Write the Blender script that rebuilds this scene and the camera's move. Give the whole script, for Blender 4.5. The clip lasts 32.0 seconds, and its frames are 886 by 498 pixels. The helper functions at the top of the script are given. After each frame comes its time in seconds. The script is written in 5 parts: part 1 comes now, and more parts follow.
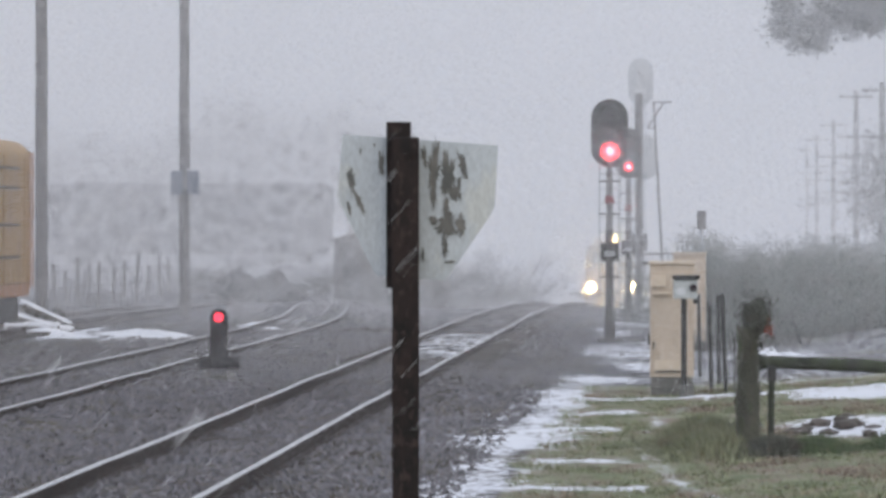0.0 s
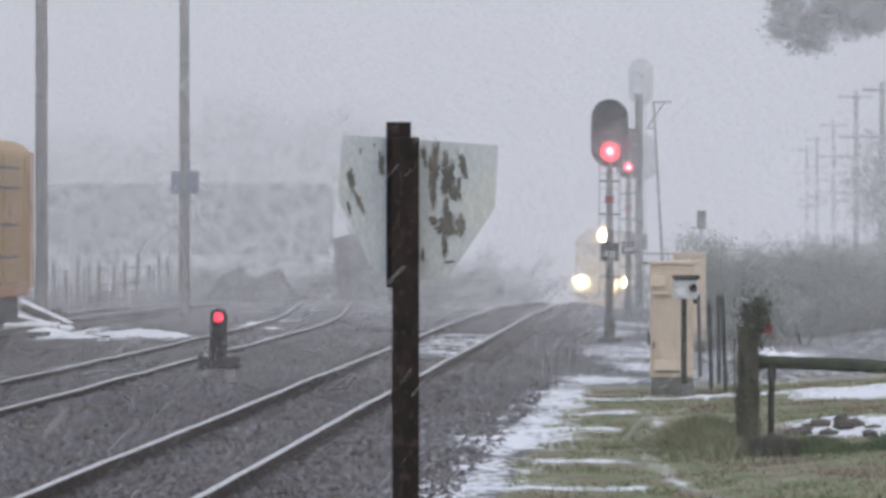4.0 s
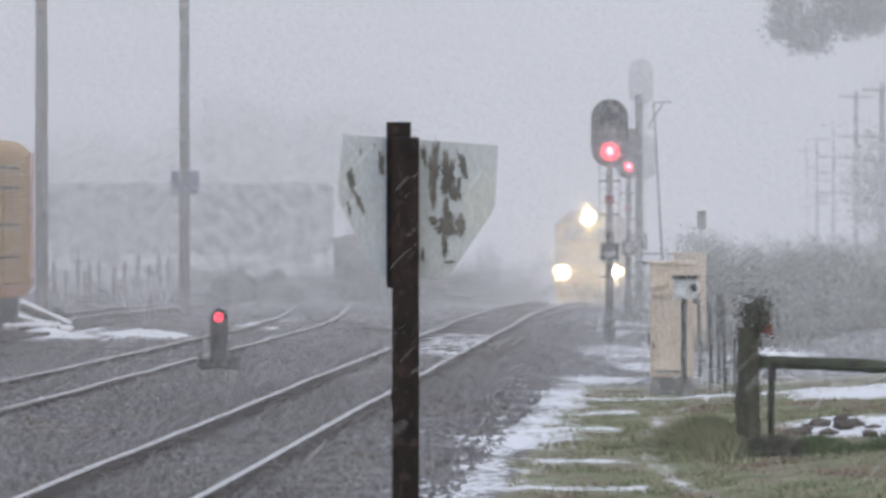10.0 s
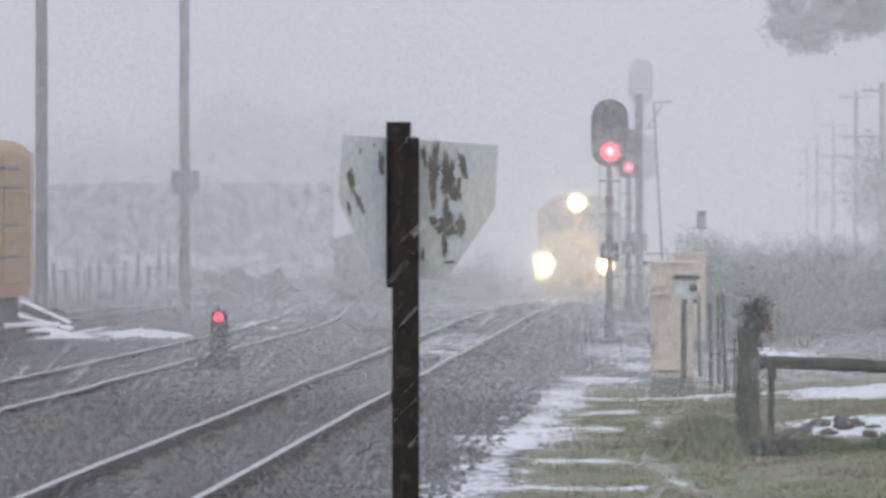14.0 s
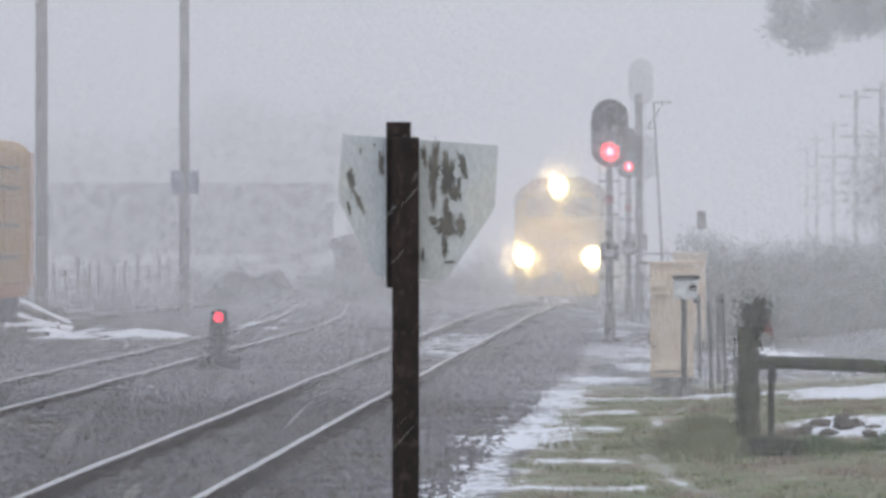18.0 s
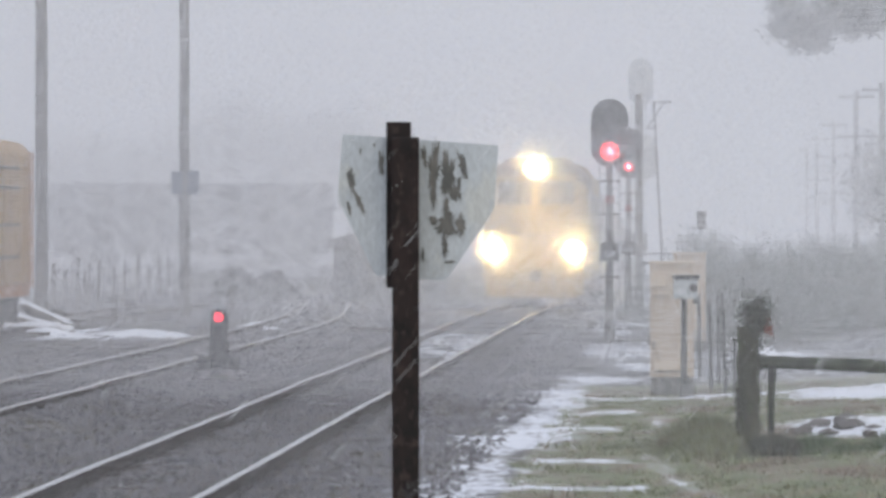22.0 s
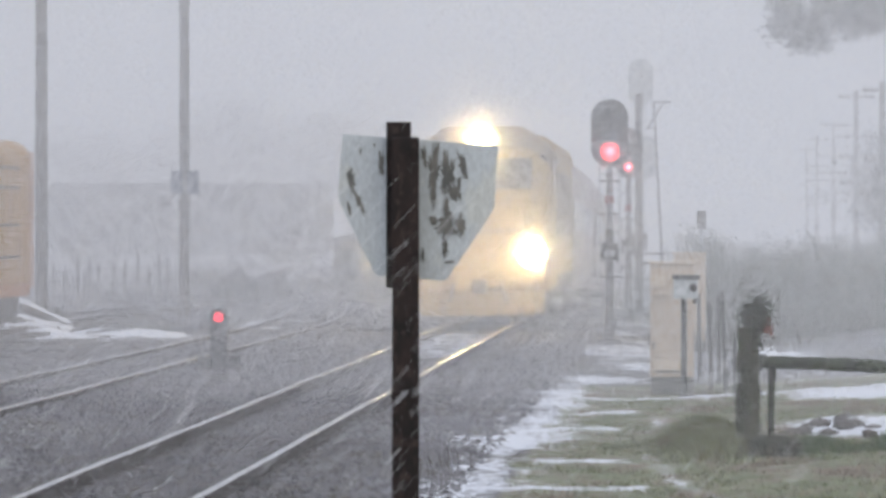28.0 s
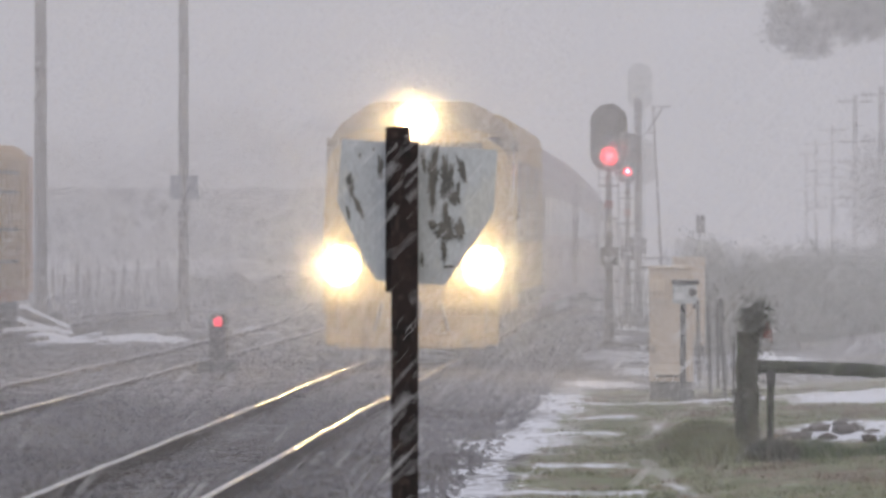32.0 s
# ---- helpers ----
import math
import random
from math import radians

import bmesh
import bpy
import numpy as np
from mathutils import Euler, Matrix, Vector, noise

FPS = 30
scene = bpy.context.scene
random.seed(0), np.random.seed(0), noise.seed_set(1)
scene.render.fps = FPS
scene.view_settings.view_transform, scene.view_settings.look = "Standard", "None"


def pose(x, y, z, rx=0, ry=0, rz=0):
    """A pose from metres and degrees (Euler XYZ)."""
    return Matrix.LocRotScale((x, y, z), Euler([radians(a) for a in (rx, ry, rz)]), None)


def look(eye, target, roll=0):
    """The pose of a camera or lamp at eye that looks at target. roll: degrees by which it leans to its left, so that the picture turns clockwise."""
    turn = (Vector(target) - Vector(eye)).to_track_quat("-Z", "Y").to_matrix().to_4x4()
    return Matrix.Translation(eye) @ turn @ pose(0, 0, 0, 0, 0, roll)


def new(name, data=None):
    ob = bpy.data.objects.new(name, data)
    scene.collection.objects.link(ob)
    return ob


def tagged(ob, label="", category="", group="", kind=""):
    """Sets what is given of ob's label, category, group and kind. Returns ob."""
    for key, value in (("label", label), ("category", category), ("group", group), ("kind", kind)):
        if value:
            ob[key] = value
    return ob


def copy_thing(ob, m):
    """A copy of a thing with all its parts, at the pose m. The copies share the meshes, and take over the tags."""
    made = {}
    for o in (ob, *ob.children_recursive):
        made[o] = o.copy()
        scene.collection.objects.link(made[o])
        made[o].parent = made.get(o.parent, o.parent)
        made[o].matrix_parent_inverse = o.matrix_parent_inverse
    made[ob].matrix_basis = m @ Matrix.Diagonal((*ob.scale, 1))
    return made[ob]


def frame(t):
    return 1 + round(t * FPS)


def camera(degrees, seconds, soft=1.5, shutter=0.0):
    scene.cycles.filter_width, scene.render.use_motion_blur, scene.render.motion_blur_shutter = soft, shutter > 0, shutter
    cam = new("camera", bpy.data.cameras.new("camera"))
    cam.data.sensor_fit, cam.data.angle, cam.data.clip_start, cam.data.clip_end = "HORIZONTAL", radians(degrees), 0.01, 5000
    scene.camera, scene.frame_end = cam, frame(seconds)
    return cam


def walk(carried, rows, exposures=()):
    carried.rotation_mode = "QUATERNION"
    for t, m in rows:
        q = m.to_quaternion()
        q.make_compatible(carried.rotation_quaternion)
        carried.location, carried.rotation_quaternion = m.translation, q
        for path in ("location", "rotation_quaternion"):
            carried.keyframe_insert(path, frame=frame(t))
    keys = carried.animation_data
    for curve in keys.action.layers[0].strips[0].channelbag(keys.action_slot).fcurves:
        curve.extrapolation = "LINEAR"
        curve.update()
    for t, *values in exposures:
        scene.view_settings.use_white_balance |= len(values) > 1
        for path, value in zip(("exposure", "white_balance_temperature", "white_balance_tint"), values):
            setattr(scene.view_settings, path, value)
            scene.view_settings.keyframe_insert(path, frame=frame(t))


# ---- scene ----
# World: x to the right, y away from the eye, z up; the shoulder of the ballast is z = 0.
cam = camera(12.0, 32.0, soft=3.2, shutter=0.5)
EYE = (0.0, 0.0, 2.38)


def aim(dx, dy):
    """The camera's pose when the picture has slipped by dx to the right and dy down (small parts of a degree)."""
    return pose(*EYE, 90 - 0.315 + dy, 0, dx)


walk(cam, [(0, aim(0, 0)), (30.6, aim(0, 0)), (31.0, aim(0.008, 0)), (31.5, aim(-0.002, 0.022)), (32.0, aim(-0.011, 0.062))],
     exposures=[(0, 0.04, 6500, 10), (10, 0.06, 6500, 10), (14, 0.05, 6500, 10), (21, 0.06, 6500, 10), (28, 0.06, 6500, 10), (30.8, 0.07, 6570, 11.5), (32.0, -0.21, 6800, 14.5)])

# ---- light: snowfall under a closed grey sky ----
world = bpy.data.worlds.new("sky")
scene.world = world
world.use_nodes = True
wn = world.node_tree
wn.nodes.clear()
sky = wn.nodes.new("ShaderNodeTexSky")
sky.sky_type, sky.sun_disc = "NISHITA", False
sky.sun_elevation, sky.sun_rotation, sky.dust_density, sky.air_density = radians(28), radians(150), 6.0, 1.5
sky_bg = wn.nodes.new("ShaderNodeBackground")
sky_bg.inputs["Strength"].default_value = 0.02
wn.links.new(sky.outputs[0], sky_bg.inputs["Color"])
cloud_bg = wn.nodes.new("ShaderNodeBackground")
cloud_bg.inputs["Color"].default_value = (0.585, 0.62, 0.715, 1)
cloud_bg.inputs["Strength"].default_value = 1.18
add = wn.nodes.new("ShaderNodeAddShader")
wout = wn.nodes.new("ShaderNodeOutputWorld")
wn.links.new(sky_bg.outputs[0], add.inputs[0])
wn.links.new(cloud_bg.outputs[0], add.inputs[1])
wn.links.new(add.outputs[0], wout.inputs["Surface"])
sun_data = bpy.data.lights.new("sun", "SUN")
sun_data.energy, sun_data.angle, sun_data.color = 0.5, radians(60), (1.0, 0.97, 0.93)
sun = new("sun", sun_data)
sun.matrix_world = look((0, 0, 60), (30, 52, 0))


# ---- materials ----
def mat(name, c1, c2, scale=6.0, rough=0.75, metal=0.0, bump=0.0, fine=60.0, c3=None, streak=1.0, spec=0.4, island=False):
    """Two colours mixed by coarse noise, dirtied by a fine one; c3: blotches of a third colour. streak > 1 stretches the grain upright."""
    m = bpy.data.materials.new(name)
    m.use_nodes = True
    nt = m.node_tree
    bs = nt.nodes["Principled BSDF"]
    bs.inputs["Roughness"].default_value, bs.inputs["Metallic"].default_value = rough, metal
    bs.inputs["Specular IOR Level"].default_value = spec
    co = nt.nodes.new("ShaderNodeTexCoord")
    mp = nt.nodes.new("ShaderNodeMapping")
    mp.inputs["Scale"].default_value = (1, 1, 1 / streak)
    nt.links.new(co.outputs["Object"], mp.inputs[0])

    def tex(s, d=5.0):
        n = nt.nodes.new("ShaderNodeTexNoise")
        n.inputs["Scale"].default_value, n.inputs["Detail"].default_value = s, d
        nt.links.new(mp.outputs[0], n.inputs["Vector"])
        return n

    def mix(a, b, f, mode="MIX"):
        x = nt.nodes.new("ShaderNodeMix")
        x.data_type, x.blend_type = "RGBA", mode
        for sock, v in ((x.inputs[6], a), (x.inputs[7], b), (x.inputs[0], f)):
            if isinstance(v, (tuple, float)):
                sock.default_value = (*v, 1) if isinstance(v, tuple) else v
            else:
                nt.links.new(v, sock)
        return x.outputs[2]

    def ramp(v, lo, hi):
        r = nt.nodes.new("ShaderNodeMapRange")
        r.inputs[1].default_value, r.inputs[2].default_value = lo, hi
        nt.links.new(v, r.inputs[0])
        return r.outputs[0]

    coarse, grain = tex(scale), tex(fine, 3.0)
    col = mix(c1, c2, ramp(coarse.outputs[0], 0.35, 0.65))
    if c3:
        col = mix(col, c3, ramp(tex(scale * 2.3).outputs[0], 0.56, 0.66))
    col = mix(col, mix((0.55, 0.55, 0.55), (1.35, 1.35, 1.35), grain.outputs[0]), 0.6, "MULTIPLY")
    if island:
        g = nt.nodes.new("ShaderNodeNewGeometry")
        tone = nt.nodes.new("ShaderNodeMapRange")
        tone.inputs[3].default_value, tone.inputs[4].default_value = 0.45, 1.6
        nt.links.new(g.outputs["Random Per Island"], tone.inputs[0])
        grey = nt.nodes.new("ShaderNodeCombineColor")
        for k in range(3):
            nt.links.new(tone.outputs[0], grey.inputs[k])
        col = mix(col, grey.outputs[0], 1.0, "MULTIPLY")
    nt.links.new(col, bs.inputs["Base Color"])
    rr = nt.nodes.new("ShaderNodeMapRange")
    rr.inputs[3].default_value, rr.inputs[4].default_value = max(0.05, rough - 0.12), min(1, rough + 0.12)
    nt.links.new(coarse.outputs[0], rr.inputs[0])
    nt.links.new(rr.outputs[0], bs.inputs["Roughness"])
    if bump:
        b = nt.nodes.new("ShaderNodeBump")
        b.inputs["Strength"].default_value, b.inputs["Distance"].default_value = 0.6, bump
        nt.links.new(grain.outputs[0], b.inputs["Height"])
        nt.links.new(b.outputs[0], bs.inputs["Normal"])
    return m


def glow(name, colour, strength):
    m = bpy.data.materials.new(name)
    m.use_nodes = True
    bs = m.node_tree.nodes["Principled BSDF"]
    bs.inputs["Base Color"].default_value = (*colour, 1)
    bs.inputs["Emission Color"].default_value, bs.inputs["Emission Strength"].default_value = (*colour, 1), strength
    return m


def flake_mat(name, colour=(0.93, 0.94, 0.96)):
    """Snow crystals: they scatter to both sides."""
    m = bpy.data.materials.new(name)
    m.use_nodes = True
    nt = m.node_tree
    nt.nodes.clear()
    d, tr = nt.nodes.new("ShaderNodeBsdfDiffuse"), nt.nodes.new("ShaderNodeBsdfTranslucent")
    for n in (d, tr):
        n.inputs["Color"].default_value = (*colour, 1)
    mx, out = nt.nodes.new("ShaderNodeMixShader"), nt.nodes.new("ShaderNodeOutputMaterial")
    nt.links.new(d.outputs[0], mx.inputs[1])
    nt.links.new(tr.outputs[0], mx.inputs[2])
    nt.links.new(mx.outputs[0], out.inputs["Surface"])
    return m


def glass_mat(name, colour):
    m = bpy.data.materials.new(name)
    m.use_nodes = True
    bs = m.node_tree.nodes["Principled BSDF"]
    bs.inputs["Base Color"].default_value = (*colour, 1)
    bs.inputs["Roughness"].default_value, bs.inputs["IOR"].default_value = 0.06, 1.5
    return m


def ground_mat():
    """Ballast, turf and lying snow, laid out by the sheet's own weights and broken up by noise."""
    m = bpy.data.materials.new("ground")
    m.use_nodes = True
    nt = m.node_tree
    bs = nt.nodes["Principled BSDF"]
    bs.inputs["Roughness"].default_value = 0.9
    bs.inputs["Specular IOR Level"].default_value = 0.2
    co = nt.nodes.new("ShaderNodeTexCoord").outputs["Object"]

    def tex(s, d=6.0):
        n = nt.nodes.new("ShaderNodeTexNoise")
        n.inputs["Scale"].default_value, n.inputs["Detail"].default_value, n.inputs["Roughness"].default_value = s, d, 0.65
        nt.links.new(co, n.inputs["Vector"])
        return n.outputs[0]

    def mix(a, b, f):
        x = nt.nodes.new("ShaderNodeMix")
        x.data_type = "RGBA"
        for sock, v in ((x.inputs[6], a), (x.inputs[7], b), (x.inputs[0], f)):
            if isinstance(v, tuple):
                sock.default_value = (*v, 1)
            else:
                nt.links.new(v, sock)
        return x.outputs[2]

    def rng(v, lo, hi):
        r = nt.nodes.new("ShaderNodeMapRange")
        r.inputs[1].default_value, r.inputs[2].default_value = lo, hi
        nt.links.new(v, r.inputs[0])
        return r.outputs[0]

    def weight(name, noise_out, k):
        a = nt.nodes.new("ShaderNodeAttribute")
        a.attribute_name = name
        s = nt.nodes.new("ShaderNodeMath")
        s.operation = "MULTIPLY_ADD"
        nt.links.new(noise_out, s.inputs[0])
        s.inputs[1].default_value = k
        nt.links.new(a.outputs["Fac"], s.inputs[2])
        return s.outputs[0]

    grit = tex(6.0, 9.0)
    ballast = mix((0.03, 0.029, 0.033), (0.21, 0.208, 0.235), rng(grit, 0.36, 0.68))
    ballast = mix(ballast, (0.06, 0.055, 0.053), rng(tex(2.2, 7.0), 0.52, 0.64))
    ballast = mix(ballast, (0.23, 0.232, 0.26), rng(tex(3.4, 8.0), 0.6, 0.72))
    ballast = mix(ballast, (0.1, 0.09, 0.066), rng(tex(0.5), 0.48, 0.66))
    turf = mix((0.135, 0.165, 0.085), (0.28, 0.285, 0.2), rng(tex(1.6), 0.4, 0.65))
    turf = mix(turf, (0.23, 0.18, 0.15), rng(tex(2.4), 0.48, 0.6))
    col = mix(ballast, turf, rng(weight("turf", tex(2.2), 0.8), 0.82, 1.0))
    snow = mix((0.62, 0.65, 0.72), (0.84, 0.86, 0.9), tex(4.0))
    col = mix(col, snow, rng(weight("snow", tex(6.5, 9.0), 1.7), 1.14, 1.34))
    nt.links.new(col, bs.inputs["Base Color"])
    b = nt.nodes.new("ShaderNodeBump")
    b.inputs["Strength"].default_value, b.inputs["Distance"].default_value = 0.8, 0.05
    nt.links.new(grit, b.inputs["Height"])
    nt.links.new(b.outputs[0], bs.inputs["Normal"])
    return m


M = {
    "ground": ground_mat(),
    "stone": mat("ballast_stone", (0.055, 0.054, 0.06), (0.2, 0.2, 0.222), 30, 0.85, bump=0.01, c3=(0.12, 0.085, 0.06), island=True),
    "rail": mat("rail_steel", (0.5, 0.5, 0.51), (0.64, 0.64, 0.65), 3, 0.19, 0.9, c3=(0.34, 0.29, 0.26)),
    "rail_web": mat("rusty_rail_web", (0.03, 0.024, 0.022), (0.06, 0.042, 0.035), 5, 0.85, bump=0.004),
    "tie": mat("weathered_tie", (0.05, 0.043, 0.038), (0.11, 0.095, 0.085), 4, 0.9, bump=0.01),
    "snow": mat("lying_snow", (0.74, 0.77, 0.83), (0.86, 0.88, 0.92), 3, 0.7, bump=0.02, fine=25),
    "rust": mat("dark_rust", (0.012, 0.01, 0.01), (0.034, 0.023, 0.021), 14, 0.8, 0.1, bump=0.006, c3=(0.05, 0.035, 0.031), streak=2),
    "sign": mat("dull_aluminium", (0.5, 0.55, 0.585), (0.59, 0.64, 0.67), 3, 0.65, 0.0, c3=(0.58, 0.61, 0.6), streak=2),
    "peel": mat("peeled_patch", (0.12, 0.125, 0.12), (0.22, 0.215, 0.2), 12, 0.8),
    "signal_black": mat("black_enamel", (0.016, 0.015, 0.017), (0.035, 0.031, 0.034), 6, 0.55, bump=0.002),
    "mast": mat("grey_mast_paint", (0.22, 0.22, 0.23), (0.33, 0.33, 0.34), 5, 0.6, 0.2, c3=(0.14, 0.11, 0.1)),
    "mast_dark": mat("weathered_mast", (0.055, 0.05, 0.05), (0.11, 0.1, 0.1), 5, 0.7, 0.2),
    "pale_back": mat("pale_head_back", (0.56, 0.59, 0.62), (0.66, 0.69, 0.72), 4, 0.6),
    "red_lens": glow("red_lens", (1.0, 0.025, 0.05), 2.2),
    "red_hot": glow("red_lens_core", (1.0, 0.08, 0.1), 120.0),
    "red_small": glow("small_red_lens_core", (1.0, 0.1, 0.15), 140.0),
    "red_dwarf": glow("red_dwarf_lens", (1.0, 0.03, 0.07), 2.2),
    "dark_lens": glass_mat("dark_lens", (0.03, 0.02, 0.025)),
    "red_paint": mat("faded_red_paint", (0.2, 0.03, 0.04), (0.28, 0.06, 0.06), 8, 0.6),
    "beige": mat("beige_enamel", (0.55, 0.465, 0.37), (0.61, 0.52, 0.42), 2.5, 0.55, c3=(0.5, 0.42, 0.33), streak=3),
    "beige_trim": mat("beige_trim", (0.6, 0.51, 0.4), (0.66, 0.57, 0.46), 4, 0.55),
    "concrete": mat("damp_concrete", (0.10, 0.105, 0.10), (0.17, 0.17, 0.16), 6, 0.9, bump=0.01),
    "galv": mat("galvanised_steel", (0.45, 0.49, 0.5), (0.56, 0.6, 0.61), 9, 0.5, 0.1, c3=(0.3, 0.33, 0.33)),
    "steel_dark": mat("dark_steel", (0.03, 0.032, 0.034), (0.065, 0.065, 0.065), 8, 0.6, 0.3),
    "wood_pole": mat("grey_pole_wood", (0.10, 0.095, 0.095), (0.17, 0.16, 0.155), 5, 0.9, bump=0.01, streak=8),
    "moss_wood": mat("mossy_timber", (0.05, 0.055, 0.035), (0.12, 0.115, 0.085), 7, 0.95, bump=0.02, c3=(0.06, 0.085, 0.035), streak=5),
    "moss_rail": mat("mossy_rail", (0.028, 0.032, 0.026), (0.055, 0.07, 0.042), 6, 0.95, bump=0.02),
    "blue_box": mat("blue_grey_panel", (0.10, 0.13, 0.19), (0.15, 0.18, 0.24), 4, 0.6),
    "car_yellow": mat("railcar_yellow", (0.36, 0.21, 0.05), (0.43, 0.26, 0.07), 1.2, 0.6, c3=(0.27, 0.15, 0.065), streak=4),
    "car_orange": mat("railcar_sill_orange", (0.40, 0.18, 0.055), (0.48, 0.23, 0.08), 2, 0.65, c3=(0.25, 0.12, 0.07)),
    "car_dark": mat("railcar_underframe", (0.02, 0.02, 0.02), (0.05, 0.045, 0.042), 5, 0.8),
    "loco_yellow": mat("loco_yellow", (0.36, 0.245, 0.07), (0.43, 0.30, 0.10), 1.5, 0.55, c3=(0.27, 0.19, 0.09), streak=2),
    "loco_dark": mat("loco_dark_grey", (0.05, 0.05, 0.055), (0.09, 0.085, 0.08), 3, 0.6),
    "loco_brown": mat("loco_roof_brown", (0.17, 0.12, 0.065), (0.25, 0.18, 0.1), 2, 0.6),
    "windscreen": glass_mat("windscreen_glass", (0.02, 0.022, 0.025)),
    "coach": mat("coach_silver", (0.3, 0.26, 0.29), (0.4, 0.355, 0.38), 1.5, 0.45, 0.2, c3=(0.24, 0.2, 0.22)),
    "coach_roof": mat("coach_roof_grey", (0.09, 0.085, 0.09), (0.14, 0.13, 0.135), 2, 0.7),
    "lamp": glow("headlight_glass", (1.0, 0.73, 0.33), 520.0),
    # warm even glow that imitates the bloom round the headlight glass
    "lamp_bloom": glow("headlight_bloom", (1.0, 0.7, 0.32), 3.6),
    "leaf": mat("dull_leaf", (0.2, 0.23, 0.215), (0.32, 0.345, 0.33), 0.9, 0.8, c3=(0.27, 0.26, 0.24)),
    "leaf_dark": mat("dark_leaf", (0.05, 0.058, 0.045), (0.095, 0.1, 0.08), 2, 0.85, c3=(0.1, 0.08, 0.06), island=True),
    "needle": mat("pine_needle", (0.03, 0.042, 0.042), (0.06, 0.072, 0.07), 2, 0.8),
    "twig": mat("bare_twig", (0.16, 0.15, 0.145), (0.24, 0.225, 0.22), 4, 0.9),
    "bark": mat("dark_bark", (0.04, 0.035, 0.03), (0.08, 0.07, 0.06), 5, 0.95, bump=0.02, streak=4),
    "grass": mat("winter_grass", (0.14, 0.175, 0.085), (0.28, 0.3, 0.19), 1.2, 0.85, c3=(0.27, 0.22, 0.16), island=True),
    "straw": mat("dead_grass", (0.17, 0.135, 0.1), (0.29, 0.235, 0.185), 1.2, 0.85, c3=(0.2, 0.2, 0.13), island=True),
    "rank_grass": mat("rank_grass", (0.15, 0.17, 0.09), (0.26, 0.27, 0.17), 1.2, 0.85, c3=(0.2, 0.17, 0.11), island=True),
    "nettle": mat("green_growth", (0.05, 0.085, 0.035), (0.1, 0.14, 0.06), 3, 0.85, c3=(0.13, 0.13, 0.07), island=True),
    "weed": mat("dead_weed", (0.07, 0.063, 0.05), (0.15, 0.138, 0.115), 0.8, 0.9, c3=(0.2, 0.19, 0.18), island=True),
    "spoil": mat("dark_spoil", (0.02, 0.02, 0.021), (0.05, 0.048, 0.047), 1.5, 0.9, bump=0.03, c3=(0.09, 0.085, 0.08)),
    "freight": mat("far_freight_grey", (0.045, 0.045, 0.055), (0.08, 0.078, 0.085), 0.4, 0.8),
    "flake": flake_mat("snow_flake"),
    "blossom": mat("red_berry", (0.28, 0.06, 0.04), (0.36, 0.1, 0.06), 20, 0.7),
}

# ---- shapes ----
SLOPE, OFFSET = 0.0594, -4.70       # the main line: x = OFFSET + SLOPE * y
HEADING = -math.degrees(math.atan(SLOPE))


def line_x(y):
    return OFFSET + SLOPE * y


def dip(y):
    """The height of the line past the crest."""
    u = max(0.0, y - 96.0)
    v = min(u, 190.0) - 60
    return -(u * u) * 0.000188 if u < 60 else -0.677 - v * 0.0226 - v * v * 0.00004


def second_x(y):
    u = max(0.0, y - 88)
    return line_x(y) - 4.2 - (0.0019 * u * u if u < 20 else 0.76 + 0.076 * (u - 20))


def bed(x, y):
    """Ballast heaped between and beside the rails."""
    a = min(1.0, max(0.0, (2.0 - abs(x - line_x(y))) / 0.9))
    b = min(1.0, max(0.0, (1.9 - abs(x - second_x(y))) / 0.9)) if 25 < y < 155 else 0.0
    return max(0.055 * a, 0.12 * b)


def ground_z(x, y):
    u = x - line_x(y)
    k = 1.0 if -4 < u < 7 else max(0.0, 1 - (-4 - u) / 9) if u <= -4 else max(0.0, 1 - (u - 7) / 14)
    k = k * k * (3 - 2 * k)
    return dip(y) * k + bed(x, y) + 0.13 * math.exp(-((x - 2.8) / 0.42) ** 2 - ((y - 44.8) / 1.3) ** 2)


def box(bm, c, s, rot=None, bevel=0.0):
    r = bmesh.ops.create_cube(bm, size=1)
    vs = r["verts"]
    for v in vs:
        v.co = Vector((v.co.x * s[0], v.co.y * s[1], v.co.z * s[2]))
    if bevel:
        es = list({e for v in vs for e in v.link_edges})
        out = bmesh.ops.bevel(bm, geom=es, offset=bevel, segments=2, affect="EDGES", profile=0.6)
        vs = list({v for f in out["faces"] for v in f.verts} | {v for v in vs if v.is_valid})
    turn = Euler([radians(a) for a in rot]).to_matrix() if rot else None
    for v in vs:
        v.co = (turn @ v.co if turn else v.co) + Vector(c)
    return vs


def tube(bm, p0, p1, r0, r1=None, seg=12, caps=True):
    p0, p1 = Vector(p0), Vector(p1)
    r1 = r0 if r1 is None else r1
    ax = (p1 - p0).normalized()
    a = ax.orthogonal().normalized()
    b = ax.cross(a)
    rings = []
    for p, r in ((p0, r0), (p1, r1)):
        rings.append([bm.verts.new(p + (a * math.cos(t) + b * math.sin(t)) * r) for t in (2 * math.pi * i / seg for i in range(seg))])
    for i in range(seg):
        j = (i + 1) % seg
        bm.faces.new((rings[0][i], rings[0][j], rings[1][j], rings[1][i]))
    if caps:
        bm.faces.new(rings[0][::-1])
        bm.faces.new(rings[1])


